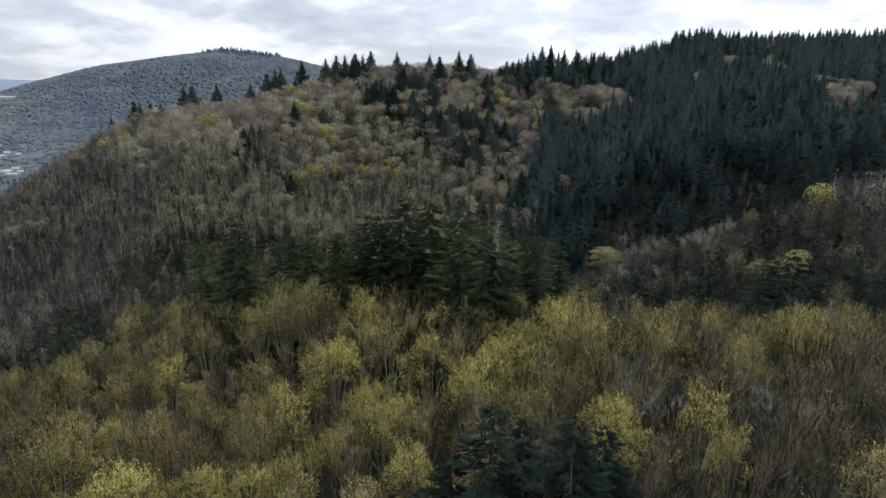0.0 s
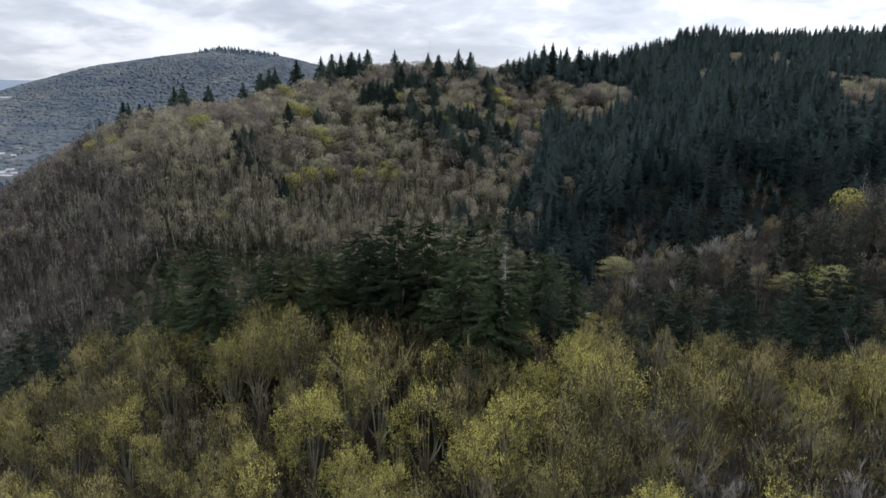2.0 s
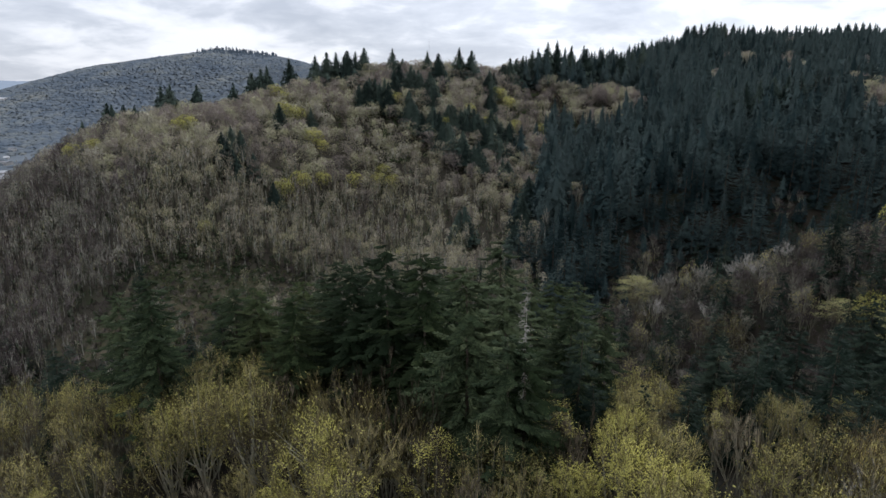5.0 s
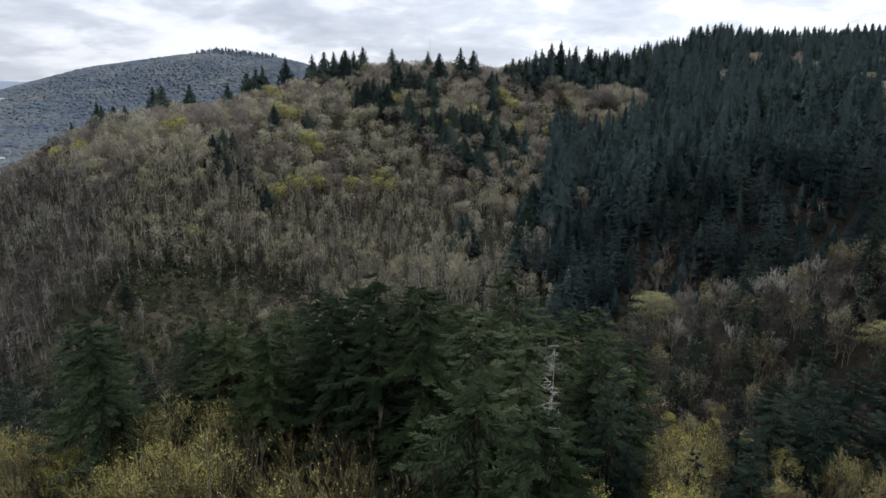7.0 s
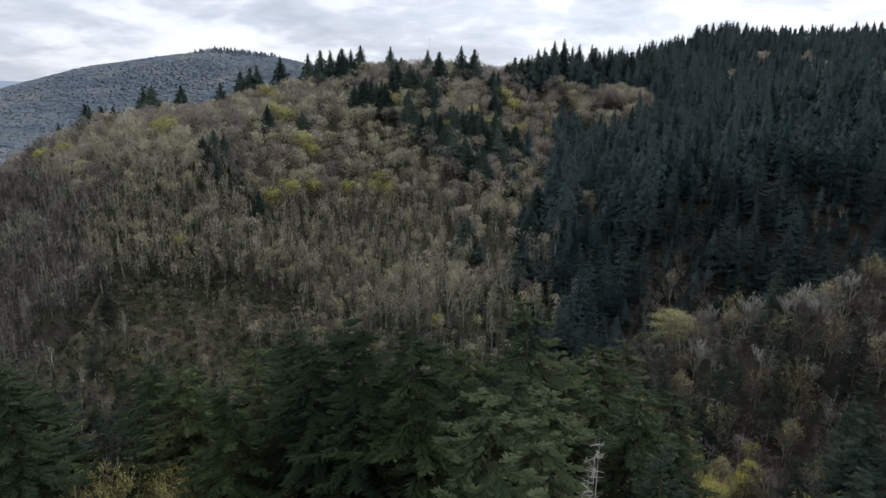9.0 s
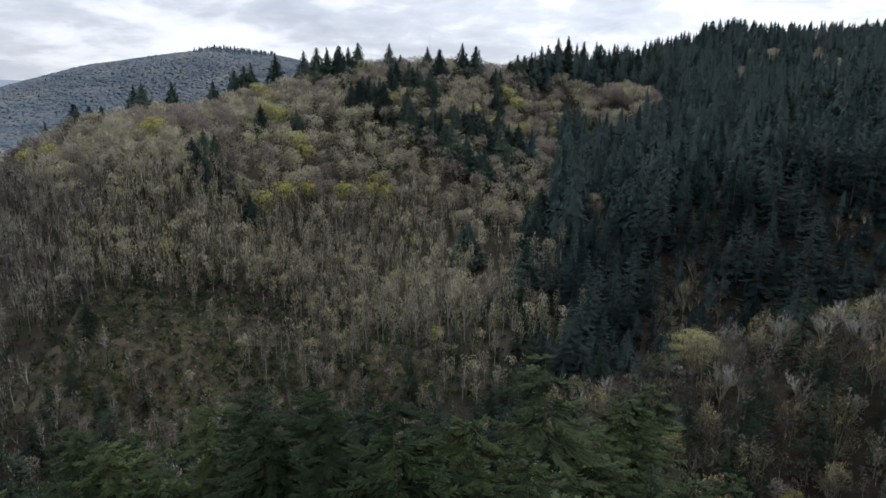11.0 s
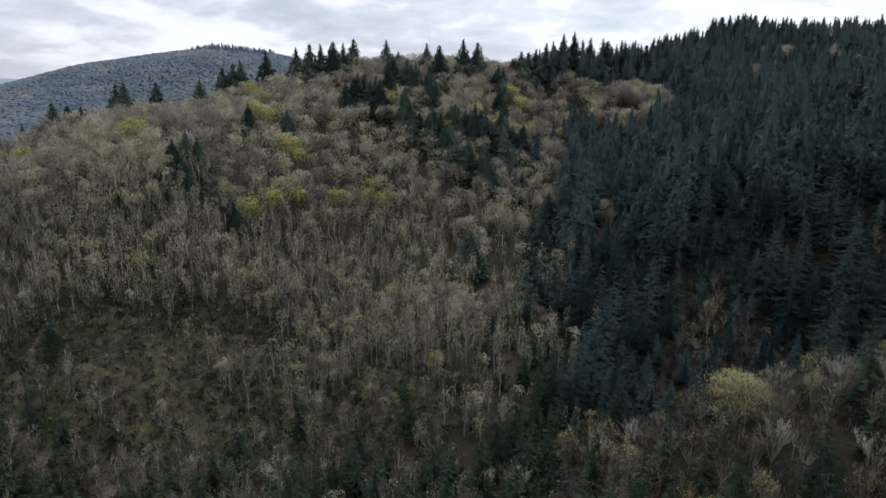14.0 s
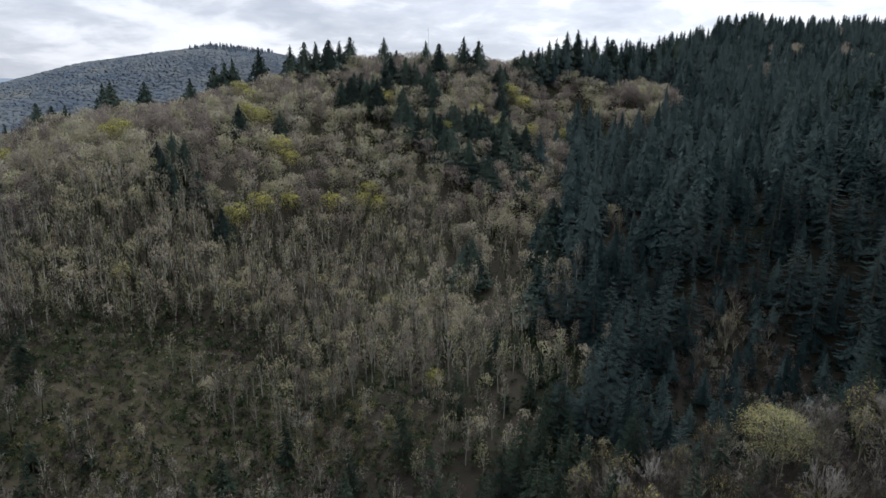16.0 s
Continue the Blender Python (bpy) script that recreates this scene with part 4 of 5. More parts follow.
for k, (x, y, m) in enumerate(placed):
    thing_at(knoll_sorts[m], x, y, rng.uniform(0.84, 1.08), rng.uniform(0, 360))

for k, (x, y, top, m) in enumerate(CROWNS):
    thing_at(knoll_sorts[m], x, y, (top - float(ground(x, y))) / (17, 18, 18, 17, 18, 17, 16, 17, 18, 16)[m], k * 83)

for ob in near_fir + grove_fir + knoll_sorts:
    # the patterns themselves stand as two more trees behind the start
    k = (near_fir + grove_fir + knoll_sorts).index(ob)
    ob.location = (-60 + 11 * k, 8, float(ground(-60 + 11 * k, 8)))

# ---- the wooded slopes ----
def pieces(soups):
    """Verts and triangles of each soup of a tree."""
    return [s.arrays() if s.n else (np.zeros((0, 3)), np.zeros((0, 3), int)) for s in soups]


hill_raw = [haze_tree(20 + k, (18, 19, 17, 18, 19)[k], (2.9, 2.5, 3.3, 2.7, 2.3)[k], 4, (105, 90, 118, 100, 85)[k], (4, 14, 8, 0, 6)[k], 0.34, blade=(1.6, 0.26), low=0.3, thick=1.7, ivy=(16, 34, 0, 26, 8)[k]) for k in range(5)]
hill_raw += [dome_tree(25, 17, 3.6, 150, 12, 0.36, twig=(1.5, 0.36), lobes=5, ivy=30)]
dome_raw = [dome_tree(30 + k, (15, 16, 14, 15, 13)[k], (7.0, 6.2, 7.8, 7.0, 6.6)[k], (440, 400, 480, 450, 410)[k], (0, 30, 0, 60, 10)[k], 0.36, twig=(1.7, 0.42), lobes=(6, 5, 7, 6, 5)[k]) for k in range(5)]
SLOPE_FIRS = [(-136, 431), (-131, 434), (-131, 411), (-124, 405), (-116, 410), (-101, 398), (-67, 515), (-61, 520), (-52, 519), (-44, 515),
              (-24, 546), (-18, 541), (-13, 535), (-27, 508), (-20, 502), (-7, 499), (9, 514), (18, 508), (35, 608), (33, 566), (32, 531), (40, 528), (26, 506),
              (-1, 511), (12, 516), (22, 515), (31, 508), (38, 497), (10, 478), (20, 474), (41, 472), (0, 486), (34, 596), (51, 637), (-40, 553), (-31, 547), (-42, 536), (52, 439), (45, 414), (36, 370), (7, 411),
              (0, 490), (-115, 470), (-96, 482), (6, 406), (-138, 420), (-128, 424), (-56, 526), (-30, 515), (-12, 510), (14, 520), (46, 520)]
SLOPE_YELLOW = [(-89, 415), (-78, 426), (-61, 438), (-47, 450), (-38, 451), (-97, 403), (-89, 454), (-84, 452), (-114, 479), (-105, 476), (-41, 521), (52, 549),
                (76, 559), (16, 540), (43, 591), (51, 586), (31, 533), (-5, 505), (-236, 452), (-252, 455), (-176, 450), (-133, 530), (-122, 518), (-44, 456)]
SKY_FIRS = [(-108, 560, 32), (-100, 565, 32), (-93, 570, 29), (-82, 560, 31), (-78, 575, 27), (-72, 585, 28), (-48, 585, 26), (-40, 590, 18), (-19, 590, 25),
            (-9, 575, 30), (8, 605, 30), (19, 610, 30), (-129, 560, 33), (-153, 560, 31), (-149, 565, 32), (-160, 560, 30), (-169, 540, 24), (-194, 530, 27),
            (-210, 520, 30), (-214, 524, 28), (-245, 500, 23), (-239, 505, 20), (-231, 505, 18), (-265, 530, 31), (-226, 540, 34), (-86, 568, 26), (-280, 520, 24), (56, 640, 27), (68, 645, 29), (62, 648, 24), (78, 655, 30), (86, 660, 26),
            (94, 668, 35), (104, 670, 33), (118, 674, 34), (132, 672, 36), (150, 680, 34), (168, 680, 35), (184, 700, 34), (200, 715, 35), (297, 870, 38), (303, 860, 36), (312, 860, 35), (322, 862, 34), (331, 860, 33), (345, 870, 33), (355, 868, 32)]
YOUNG_FIRS = [(4, 258), (10, 246), (-19, 264), (-11, 248), (-3, 252), (-24, 257), (-32, 252), (30, 299), (52, 290), (-75, 287), (-69, 294), (-86, 280), (-147, 290),
              (-137, 279), (-142, 276), (-149, 327), (-116, 303), (86, 231), (16, 331), (-52, 305), (-88, 272), (20, 262), (26, 250), (-44, 262), (34, 285), (0, 236)]

# Alders over the whole left slope.
p = wide(scatter(-420, 130, 285, 700, 4.6, 21))
back = np.interp(p[:, 0], (-420, -330, -250, -150, -70, 0, 90, 130), (510, 550, 550, 600, 640, 665, 700, 700))
creek = np.interp(p[:, 0], (-420, -190, -110, -54, 17, 50), (270, 285, 305, 292, 268, 285))
p = p[(p[:, 1] < back) & (p[:, 1] > creek) & ~in_firs(p) & ~in_clearing(p) & ~near_any(p, SLOPE_FIRS, 4.5) & ~near_any(p, SLOPE_YELLOW, 3.5)]
brown = scatter(60, 500, 320, 880, 6.0, 22)
brown = brown[in_firs(brown) & near_any(brown, BROWN, 9)]
# Left of x -215 the darker alders reach higher, standing in for shade.
upper = p[:, 1] + 12 * np.sin(p[:, 0] / 17) + 16 * np.sin(p[:, 0] / 5.3 + p[:, 1] / 7) > np.interp(p[:, 0], (-420, -260, -215, -160, -60, 40, 130), (520, 480, 430, 405, 440, 455, 440))
high = wide(scatter(-420, 130, 320, 700, 8.8, 24))
back = np.interp(high[:, 0], (-420, -330, -250, -150, -70, 0, 90, 130), (510, 550, 550, 600, 640, 665, 700, 700))
line = np.interp(high[:, 0], (-420, -260, -215, -160, -60, 40, 130), (520, 480, 430, 405, 440, 455, 440))
high = high[(high[:, 1] + 12 * np.sin(high[:, 0] / 17) + 16 * np.sin(high[:, 0] / 5.3 + high[:, 1] / 7) > line) & (high[:, 1] < back) & ~in_firs(high) & ~near_any(high, SLOPE_FIRS, 4.5) & ~near_any(high, SLOPE_YELLOW, 4.5)]
high = np.concatenate([high, brown[brown[:, 1] >= 440]])
p = p[~upper]
p = p[~((p[:, 0] > -35) & (p[:, 1] < 440) & (rng.uniform(0, 1, len(p)) < np.where(p[:, 0] > 12, 0.62, 0.38)))]
p = p[~((p[:, 0] > -175) & (p[:, 0] < -10) & (p[:, 1] < 327 + 4 * np.sin(p[:, 0] / 6)) & (rng.uniform(0, 1, len(p)) < 0.8))]
ravine = p[:, 0] + 18 * np.sin(p[:, 1] / 13) < np.interp(p[:, 1], (280, 330, 400, 460), (-108, -134, -198, -242))
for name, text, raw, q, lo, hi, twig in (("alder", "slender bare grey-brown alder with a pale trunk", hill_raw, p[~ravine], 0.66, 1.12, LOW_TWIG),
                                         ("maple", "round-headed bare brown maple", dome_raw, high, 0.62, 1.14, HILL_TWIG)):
    q = q[np.argsort(q[:, 1] + 0.5 * np.abs(q[:, 0] + 40))]
    sizes = rng.uniform(lo, hi, len(q)) * np.where(q[:, 1] < 318, 0.74, 1.0)
    which, turns = rng.integers(0, len(raw), len(q)), rng.uniform(0, 6.28, len(q))
    sorts = []
    for soups in raw:
        root = tagged(new({"alder": "slender_alder_tree", "maple": "round_maple_tree"}[name]), text + " on the hillside", "tree", name + "s on the hillside")
        part("trunk", soups[0], POLE_BARK, root)
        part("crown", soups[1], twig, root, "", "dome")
        if soups[2].n:
            part("foliage", soups[2], HILL_BUD, root, "olive opening buds", "dome")
        if soups[3].n:
            part("ivy", soups[3], IVY, root, "dark green ivy round the trunk", "dome")
        sorts.append(root)
    count = 240
    for j in range(count):
        thing_at(sorts[which[j]], q[j, 0], q[j, 1], sizes[j], math.degrees(turns[j]))
    for j, root in enumerate(sorts):
        root.location = (-300 + 8 * j, 400, float(ground(-300 + 8 * j, 400)))
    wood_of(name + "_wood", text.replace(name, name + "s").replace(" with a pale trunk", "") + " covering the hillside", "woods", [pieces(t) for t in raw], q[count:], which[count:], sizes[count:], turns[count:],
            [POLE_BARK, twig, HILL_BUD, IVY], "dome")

# Darker spur twigs here put the ravine side's shade into the colour.
q, n = p[ravine], int(ravine.sum())
wood_of("ravine_wood", "bare mauve-brown alders, darkened for shade down the side of the ravine", "woods", [pieces(t) for t in hill_raw], q, rng.integers(0, 6, n), rng.uniform(0.7, 1.1, n), rng.uniform(0, 6.28, n),
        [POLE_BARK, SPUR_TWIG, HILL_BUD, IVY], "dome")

# The knoll's woods go on around the start of the flight.
p = scatter(-150, 160, -60, 110, 10.0, 25)
p = p[(np.abs(p[:, 0]) > 0.76 * p[:, 1] + 12) & (p[:, 1] < 100)]
wood_of("knoll_wood", "bare and budding alders over the rest of the knoll", "woods", [pieces(t) for t in hill_raw], p, rng.integers(0, 6, len(p)), rng.uniform(0.7, 1.0, len(p)), rng.uniform(0, 6.28, len(p)),
        [BARK, TWIG_OLIVE, LEAF_OLIVE, IVY], "dome")

# Maples in first leaf among them.
maple = leaf_thing("maple_tree", "round yellow-green maple in first leaf on the alder slope", "yellow maples on the slope",
                   dome_tree(41, 16, 5.8, 240, 820, 0.32, twig=(1.4, 0.3), lobes=9)[:3], TWIG_OLIVE, SLOPE_LEAF)
for k, (x, y) in enumerate(SLOPE_YELLOW):
    thing_at(maple, x, y, rng.uniform(0.85, 1.15), k * 50)
for j, (x, y) in enumerate([(1, 354), (-28, 390), (-5, 320), (-129, 359)]):
    thing_at(maple, x, y, 0.5 + 0.05 * j, j * 70)
maple.location = (-170, 452, float(ground(-170, 452)))

# Firs: those that stand alone or at the skyline, then the dark slope.
slope_kinds = [fir_tree(60 + k, 30, (9.2, 8.0, 9.8, 8.6)[k], 17, 44, -1, bare=0.08, ragged=0.36, point=0.92) for k in range(4)]
slope_fir = [fir_thing("fir_tree", "dark green conical fir on the wooded hillside", "firs on the hillside", s, NEEDLE_LIT) for s in slope_kinds]
k = 0
# Named apart from the other firs, but these are firs too.
rim_low = [fir_thing("hemlock_tree", "dark green fir below the rim of the knoll", "firs on the rim of the knoll", fir_tree(160 + j, 30, (8.8, 7.8)[j], 21, 6, 22, bare=0.06, droop=0.4, ragged=0.4, point=0.6), VALLEY_NEEDLE, "ragged cone")
           for j in range(2)]
for x, y, h in RIM_FIRS_LOW:
    thing_at(rim_low[k % 2], x, y, h / 30, k * 77)
    k += 1
crest_fir = [fir_thing("crest_fir_tree", "broad dark fir standing on the ridge crest", "firs on the crest", fir_tree(65 + j, 30, (13.0, 11.5)[j], 13, 56, -1, bare=0.1, ragged=0.32, point=0.92),
                       NEEDLE_LIT) for j in range(2)]
for x, y, h in SKY_FIRS:
    thing_at(crest_fir[k % 2], x, y, h / 30, k * 61)
    k += 1
for x, y in SLOPE_FIRS:
    for j in range(1 if x < -70 else 2):
        made = thing_at(slope_fir[k % 4], x + rng.uniform(-5, 5) * j, y + rng.uniform(-4, 6) * j, 1.0, k * 61)
        tall = rng.uniform(0.62, 0.86) * (0.8 if x < -70 else 1.0)
        made.scale = (tall * 1.45, tall * 1.45, tall)
        k += 1
young_soup = fir_tree(71, 14, 3.8, 14, 6, 2, bare=0.04)
young = fir_thing("young_fir_tree", "young green fir in the valley bottom", "young firs by the creek", young_soup, VALLEY_NEEDLE)
for j, (x, y) in enumerate(YOUNG_FIRS):
    thing_at(young, x, y, rng.uniform(1.0, 1.6), j * 83)
for j, (x, y) in enumerate([(5, 300), (-8, 318), (14, 322), (-20, 330), (24, 335), (30, 322), (-2, 342), (12, 348), (-34, 318), (36, 345), (20, 360), (-46, 330), (32, 305), (26, 312), (25, 345), (30, 323), (18, 311), (28, 385), (34, 402), (38, 336), (33, 358), (40, 380), (22, 368)]):
    thing_at(young, x, y, 0.66 + 0.07 * (j % 7), j * 83)
young.location = (-5, 262, float(ground(-5, 262)))

p = wide(scatter(30, 700, 265, 960, 10.8, 31), 30)
crest = np.interp(p[:, 0], (30, 120, 180, 250, 330, 420, 700), (600, 700, 780, 860, 930, 940, 960))
p = p[in_firs(p) & (p[:, 1] < crest) & ~near_any(p, BROWN, 8) & ~near_any(p + np.array([[0, 16]]), BROWN, 17)]
front = p[:, 1] + 0.15 * p[:, 0] < 412
stand = p[front][np.argsort(p[front][:, 1])]
front_fir = [fir_thing("slope_fir_tree", "tall dark fir at the foot of the shaded slope", "firs at the foot of the slope", fir_tree(170 + j, 30, (9.2, 8.2, 9.8)[j], 20, 6, 30, bare=0.06, droop=0.36, ragged=0.4, point=0.86), NEEDLE_HAZED, "ragged cone")
             for j in range(3)]
for (x, y) in stand[:150]:
    thing_at(front_fir[k % 3], x, y, rng.uniform(0.62, 1.12) * (0.7 if y < 300 else 1.0), rng.uniform(0, 360))
    k += 1
stand = stand[150:]
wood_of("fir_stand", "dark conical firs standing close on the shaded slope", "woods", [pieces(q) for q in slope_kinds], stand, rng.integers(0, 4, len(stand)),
        rng.uniform(0.55, 1.15, len(stand)), rng.uniform(0, 6.28, len(stand)), [FIR_BARK, NEEDLE_HAZED], "cone")
for j, ob in enumerate(slope_fir + crest_fir + rim_low + front_fir):
    ob.location = (180 + 9 * j, 470, float(ground(180 + 9 * j, 470)))
p = p[~front]
crest = np.interp(p[:, 0], (30, 120, 180, 250, 330, 420, 700), (600, 700, 780, 860, 930, 940, 960))
slant = p[:, 0] / (p[:, 1] - 100)
top = np.where((p[:, 1] > crest - 230) & (slant < 0.45), 1.12, 0.98)
far_kinds = [fir_tree(80 + k, 29, (9.4, 8.2, 10.2)[k], 13, 25, -1, bare=0.08, ragged=0.36, point=0.92) for k in range(3)]
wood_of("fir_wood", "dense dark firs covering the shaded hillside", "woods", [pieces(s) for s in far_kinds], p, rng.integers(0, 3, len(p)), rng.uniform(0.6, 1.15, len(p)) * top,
        rng.uniform(0, 6.28, len(p)), [FIR_BARK, NEEDLE_HAZED], "cone")

low_p = scatter(36, 250, 262, 440, 8.4, 33)
low_p = low_p[in_firs(low_p)]
wood_of("fir_understorey", "small dark firs growing between the tall ones", "woods", [pieces(t) for t in far_kinds], low_p, rng.integers(0, 3, len(low_p)),
        rng.uniform(0.2, 0.5, len(low_p)), rng.uniform(0, 6.28, len(low_p)), [FIR_BARK, NEEDLE_HAZED], "cone")

# Mixed trees on the low spur and down the back of the knoll.
p = wide(scatter(-260, 330, 108, 318, 6.6, 41))
rim = np.interp(p[:, 0], (-130, -75, -32, -8, 15, 27, 70, 160, 330), (120, 136, 136, 132, 124, 112, 112, 106, 90))
top_edge = np.interp(p[:, 0], (-260, -110, -54, 17, 36, 60, 90, 150, 250), (285, 300, 288, 262, 284, 262, 268, 282, 300))
p = p[(p[:, 1] > rim) & (p[:, 1] < top_edge) & ~near_any(p, RIM_FIRS + GROVE_FIRS + RIM_FIRS_LOW, 4.0) & ~near_any(p, YOUNG_FIRS, 3.5)]
chance = rng.uniform(0, 1, len(p))
share = np.where(p[:, 0] < -50, 0.3, np.where(p[:, 0] < 40, 0.55, np.where(p[:, 1] < 195, 0.4, 0.2)))
fir_here = chance < share
fir_here &= ~near_any(p, [(54, 181), (40, 156), (47, 166), (74, 157), (33, 137), (37, 147)], 9)
q = p[~fir_here & ~near_any(p, [(54, 181), (40, 156), (47, 166)], 6)]
fill = wide(scatter(-160, 170, 190, 312, 6.2, 44))
fill = fill[(fill[:, 1] < np.interp(fill[:, 0], (-160, -110, -54, 17, 36, 60, 90, 150, 250), (285, 300, 288, 262, 280, 258, 264, 280, 300))) & ~near_any(fill, YOUNG_FIRS, 3)]
small = [dome_tree(55 + j, 7, (2.2, 1.8, 2.6)[j], (70, 60, 80)[j], twig=(1.0, 0.26), lobes=3) for j in range(3)]
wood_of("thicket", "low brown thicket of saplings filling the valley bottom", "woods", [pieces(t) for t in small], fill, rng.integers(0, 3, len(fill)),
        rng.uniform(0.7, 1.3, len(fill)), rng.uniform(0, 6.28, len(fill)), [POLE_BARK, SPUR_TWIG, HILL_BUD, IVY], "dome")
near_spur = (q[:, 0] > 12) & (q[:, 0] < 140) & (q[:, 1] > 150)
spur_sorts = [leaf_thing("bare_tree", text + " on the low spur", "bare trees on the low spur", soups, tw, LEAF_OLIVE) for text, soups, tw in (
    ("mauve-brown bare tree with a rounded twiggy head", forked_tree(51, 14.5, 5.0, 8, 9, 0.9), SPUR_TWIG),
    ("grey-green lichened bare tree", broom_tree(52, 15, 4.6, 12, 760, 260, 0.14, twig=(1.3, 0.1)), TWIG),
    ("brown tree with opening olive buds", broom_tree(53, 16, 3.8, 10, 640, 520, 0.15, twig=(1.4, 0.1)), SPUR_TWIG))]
for x, y in q[near_spur]:
    thing_at(spur_sorts[rng.choice(3, p=(0.72, 0.16, 0.12))], x, y, rng.uniform(0.68, 1.05), rng.uniform(0, 360))
for j, ob in enumerate(spur_sorts):
    ob.location = (54 + 9 * j, 262, float(ground(54 + 9 * j, 262)))
q = q[~near_spur]
close = (q[:, 1] < 195) & (np.abs(q[:, 0]) < 130)
for x, y in q[close]:
    thing_at(knoll_sorts[rng.choice((2, 3, 4, 8))], x, y, rng.uniform(0.6, 0.9), rng.uniform(0, 360))
q = q[~close]
wood_of("valley_wood", "bare brown trees down the valley side", "woods", [pieces(t) for t in hill_raw], q, rng.integers(0, 6, len(q)), rng.uniform(0.66, 1.0, len(q)), rng.uniform(0, 6.28, len(q)),
        [BARK, SPUR_TWIG, HILL_BUD, IVY], "dome")
q = p[fir_here & (p[:, 1] > 200)]
wood_of("young_fir_wood", "young firs scattered through the valley bottom", "woods", [pieces(young_soup)], q, np.zeros(len(q), int), rng.uniform(0.6, 1.45, len(q)),
        rng.uniform(0, 6.28, len(q)), [FIR_BARK, VALLEY_NEEDLE], "cone")
for x, y in p[fir_here & (p[:, 1] <= 200)][:80]:
    thing_at(rim_low[k % 2], x, y, rng.uniform(0.5, 0.88), rng.uniform(0, 360))
    k += 1
VALLEY_FIRS = [(50, 279, 20), (27, 290, 24), (8, 255, 19), (-4, 270, 21), (-17, 241, 18), (20, 279, 22), (-14, 297, 18), (2, 310, 17), (27, 260, 17), (24, 213, 16), (10, 214, 18), (-6, 225, 17),
               (-30, 256, 19), (-28, 285, 16), (-33, 238, 17), (37, 252, 15), (-145, 320, 18), (-144, 290, 17), (-142, 301, 16), (-96, 308, 9), (-64, 273, 16), (33, 297, 22), (14, 270, 20),
               (86, 246, 22), (92, 240, 20), (-217, 305, 18), (-199, 300, 19), (-209, 284, 18), (-180, 294, 17), (-198, 284, 20), (-171, 286, 18), (-188, 272, 18), (-160, 276, 17), (-224, 290, 18), (-174, 262, 18), (108, 192, 22), (120, 196, 22), (94, 206, 22), (82, 214, 21), (124, 180, 22), (66, 210, 20), (132, 204, 22), (110, 178, 21), (99, 186, 23), (102, 176, 22), (113, 207, 24), (116, 200, 21), (60, 197, 20), (51, 209, 19), (74, 201, 21), (72, 174, 22), (85, 188, 22), (118, 226, 24), (112, 240, 20), (126, 236, 22), (98, 262, 18)]
for x, y, h in VALLEY_FIRS:
    thing_at(rim_low[k % 2], x, y, h / 30, k * 77)
    k += 1
spur_maple = leaf_thing("maple_tree", "broad olive-yellow maple in first leaf on the low spur", "maples on the low spur", layered_maple(46, 15, 6.4, 26, 4600, 0.14), TWIG_OLIVE, SPUR_LEAF)
SPUR_YELLOW = [(48, 208), (124, 262), (108, 252), (104, 196), (136, 250)]
for j, (x, y) in enumerate(SPUR_YELLOW):
    thing_at(spur_maple, x, y, rng.uniform(0.66, 0.92), j * 37)
for j, (x, y) in enumerate([(29, 206), (34, 201), (109, 191), (136, 225)]):
    thing_at(maple, x, y, 0.72 + 0.06 * j, j * 70)
tall_maple = thing_at(spur_maple, 95.4, 161.8, 1.0, 20)
tall_maple.scale = (0.7, 0.7, 1.88)
spur_maple.location = (62.5, 235, 125.6)
spur_maple.scale = (1.05, 1.05, 1.05)
for j, (x, y) in enumerate([(51, 177), (55, 183), (59, 180), (48, 168), (40, 156), (36, 160), (74, 157), (78, 162), (54, 173), (58, 175), (51, 171), (62, 186), (47, 174), (56, 169), (44, 163), (52, 188)]):
    thing_at(knoll_sorts[(0, 5, 0)[j % 3]], x, y, 0.5 + 0.05 * (j % 3), j * 59)
pale_sort = leaf_thing("bare_tree", "pale silvery bare tree on the low spur", "pale bare trees", forked_tree(47, 15, 4.6, 9, 8, 0.9), DEAD, LEAF)
for j, (x, y) in enumerate([(71, 241), (76, 243), (18, 250), (-50, 316), (46, 252), (38, 256), (1, 345), (92, 232), (110, 236), (66, 238), (88, 248), (100, 240), (64, 222), (78, 214), (96, 226)]):
    thing_at(pale_sort, x, y, rng.uniform(0.9, 1.12), j * 51)
pale_sort.location = (84, 236, float(ground(84, 236)))

# Rusty maples and brown brush in the gap among the firs.
for x, y in brown[brown[:, 1] < 440]:
    thing_at(spur_sorts[0], x, y, rng.uniform(0.5, 0.85), rng.uniform(0, 360))
for x, y, size, sort in ((97, 333, 1.1, 2), (105, 346, 0.9, 0), (113, 336, 0.7, 0), (100, 322, 0.6, 0)):
    thing_at(spur_sorts[sort], x, y, size, x * 41)
gap = scatter(60, 150, 300, 366, 3.2, 71)
gap = gap[near_any(gap, [(97, 331), (106, 348), (106, 322), (88, 324)], 14)]
gap_brush = [dome_tree(120 + j, (3.2, 4.4, 2.4)[j], (2.0, 1.8, 2.2)[j], (60, 56, 64)[j], twig=(0.9, 0.2), lobes=3) for j in range(3)]
spur_floor = scatter(26, 170, 150, 276, 4.2, 72)
spur_floor = spur_floor[spur_floor[:, 1] < np.interp(spur_floor[:, 0], (26, 60, 90, 150, 170), (282, 260, 266, 280, 285))]
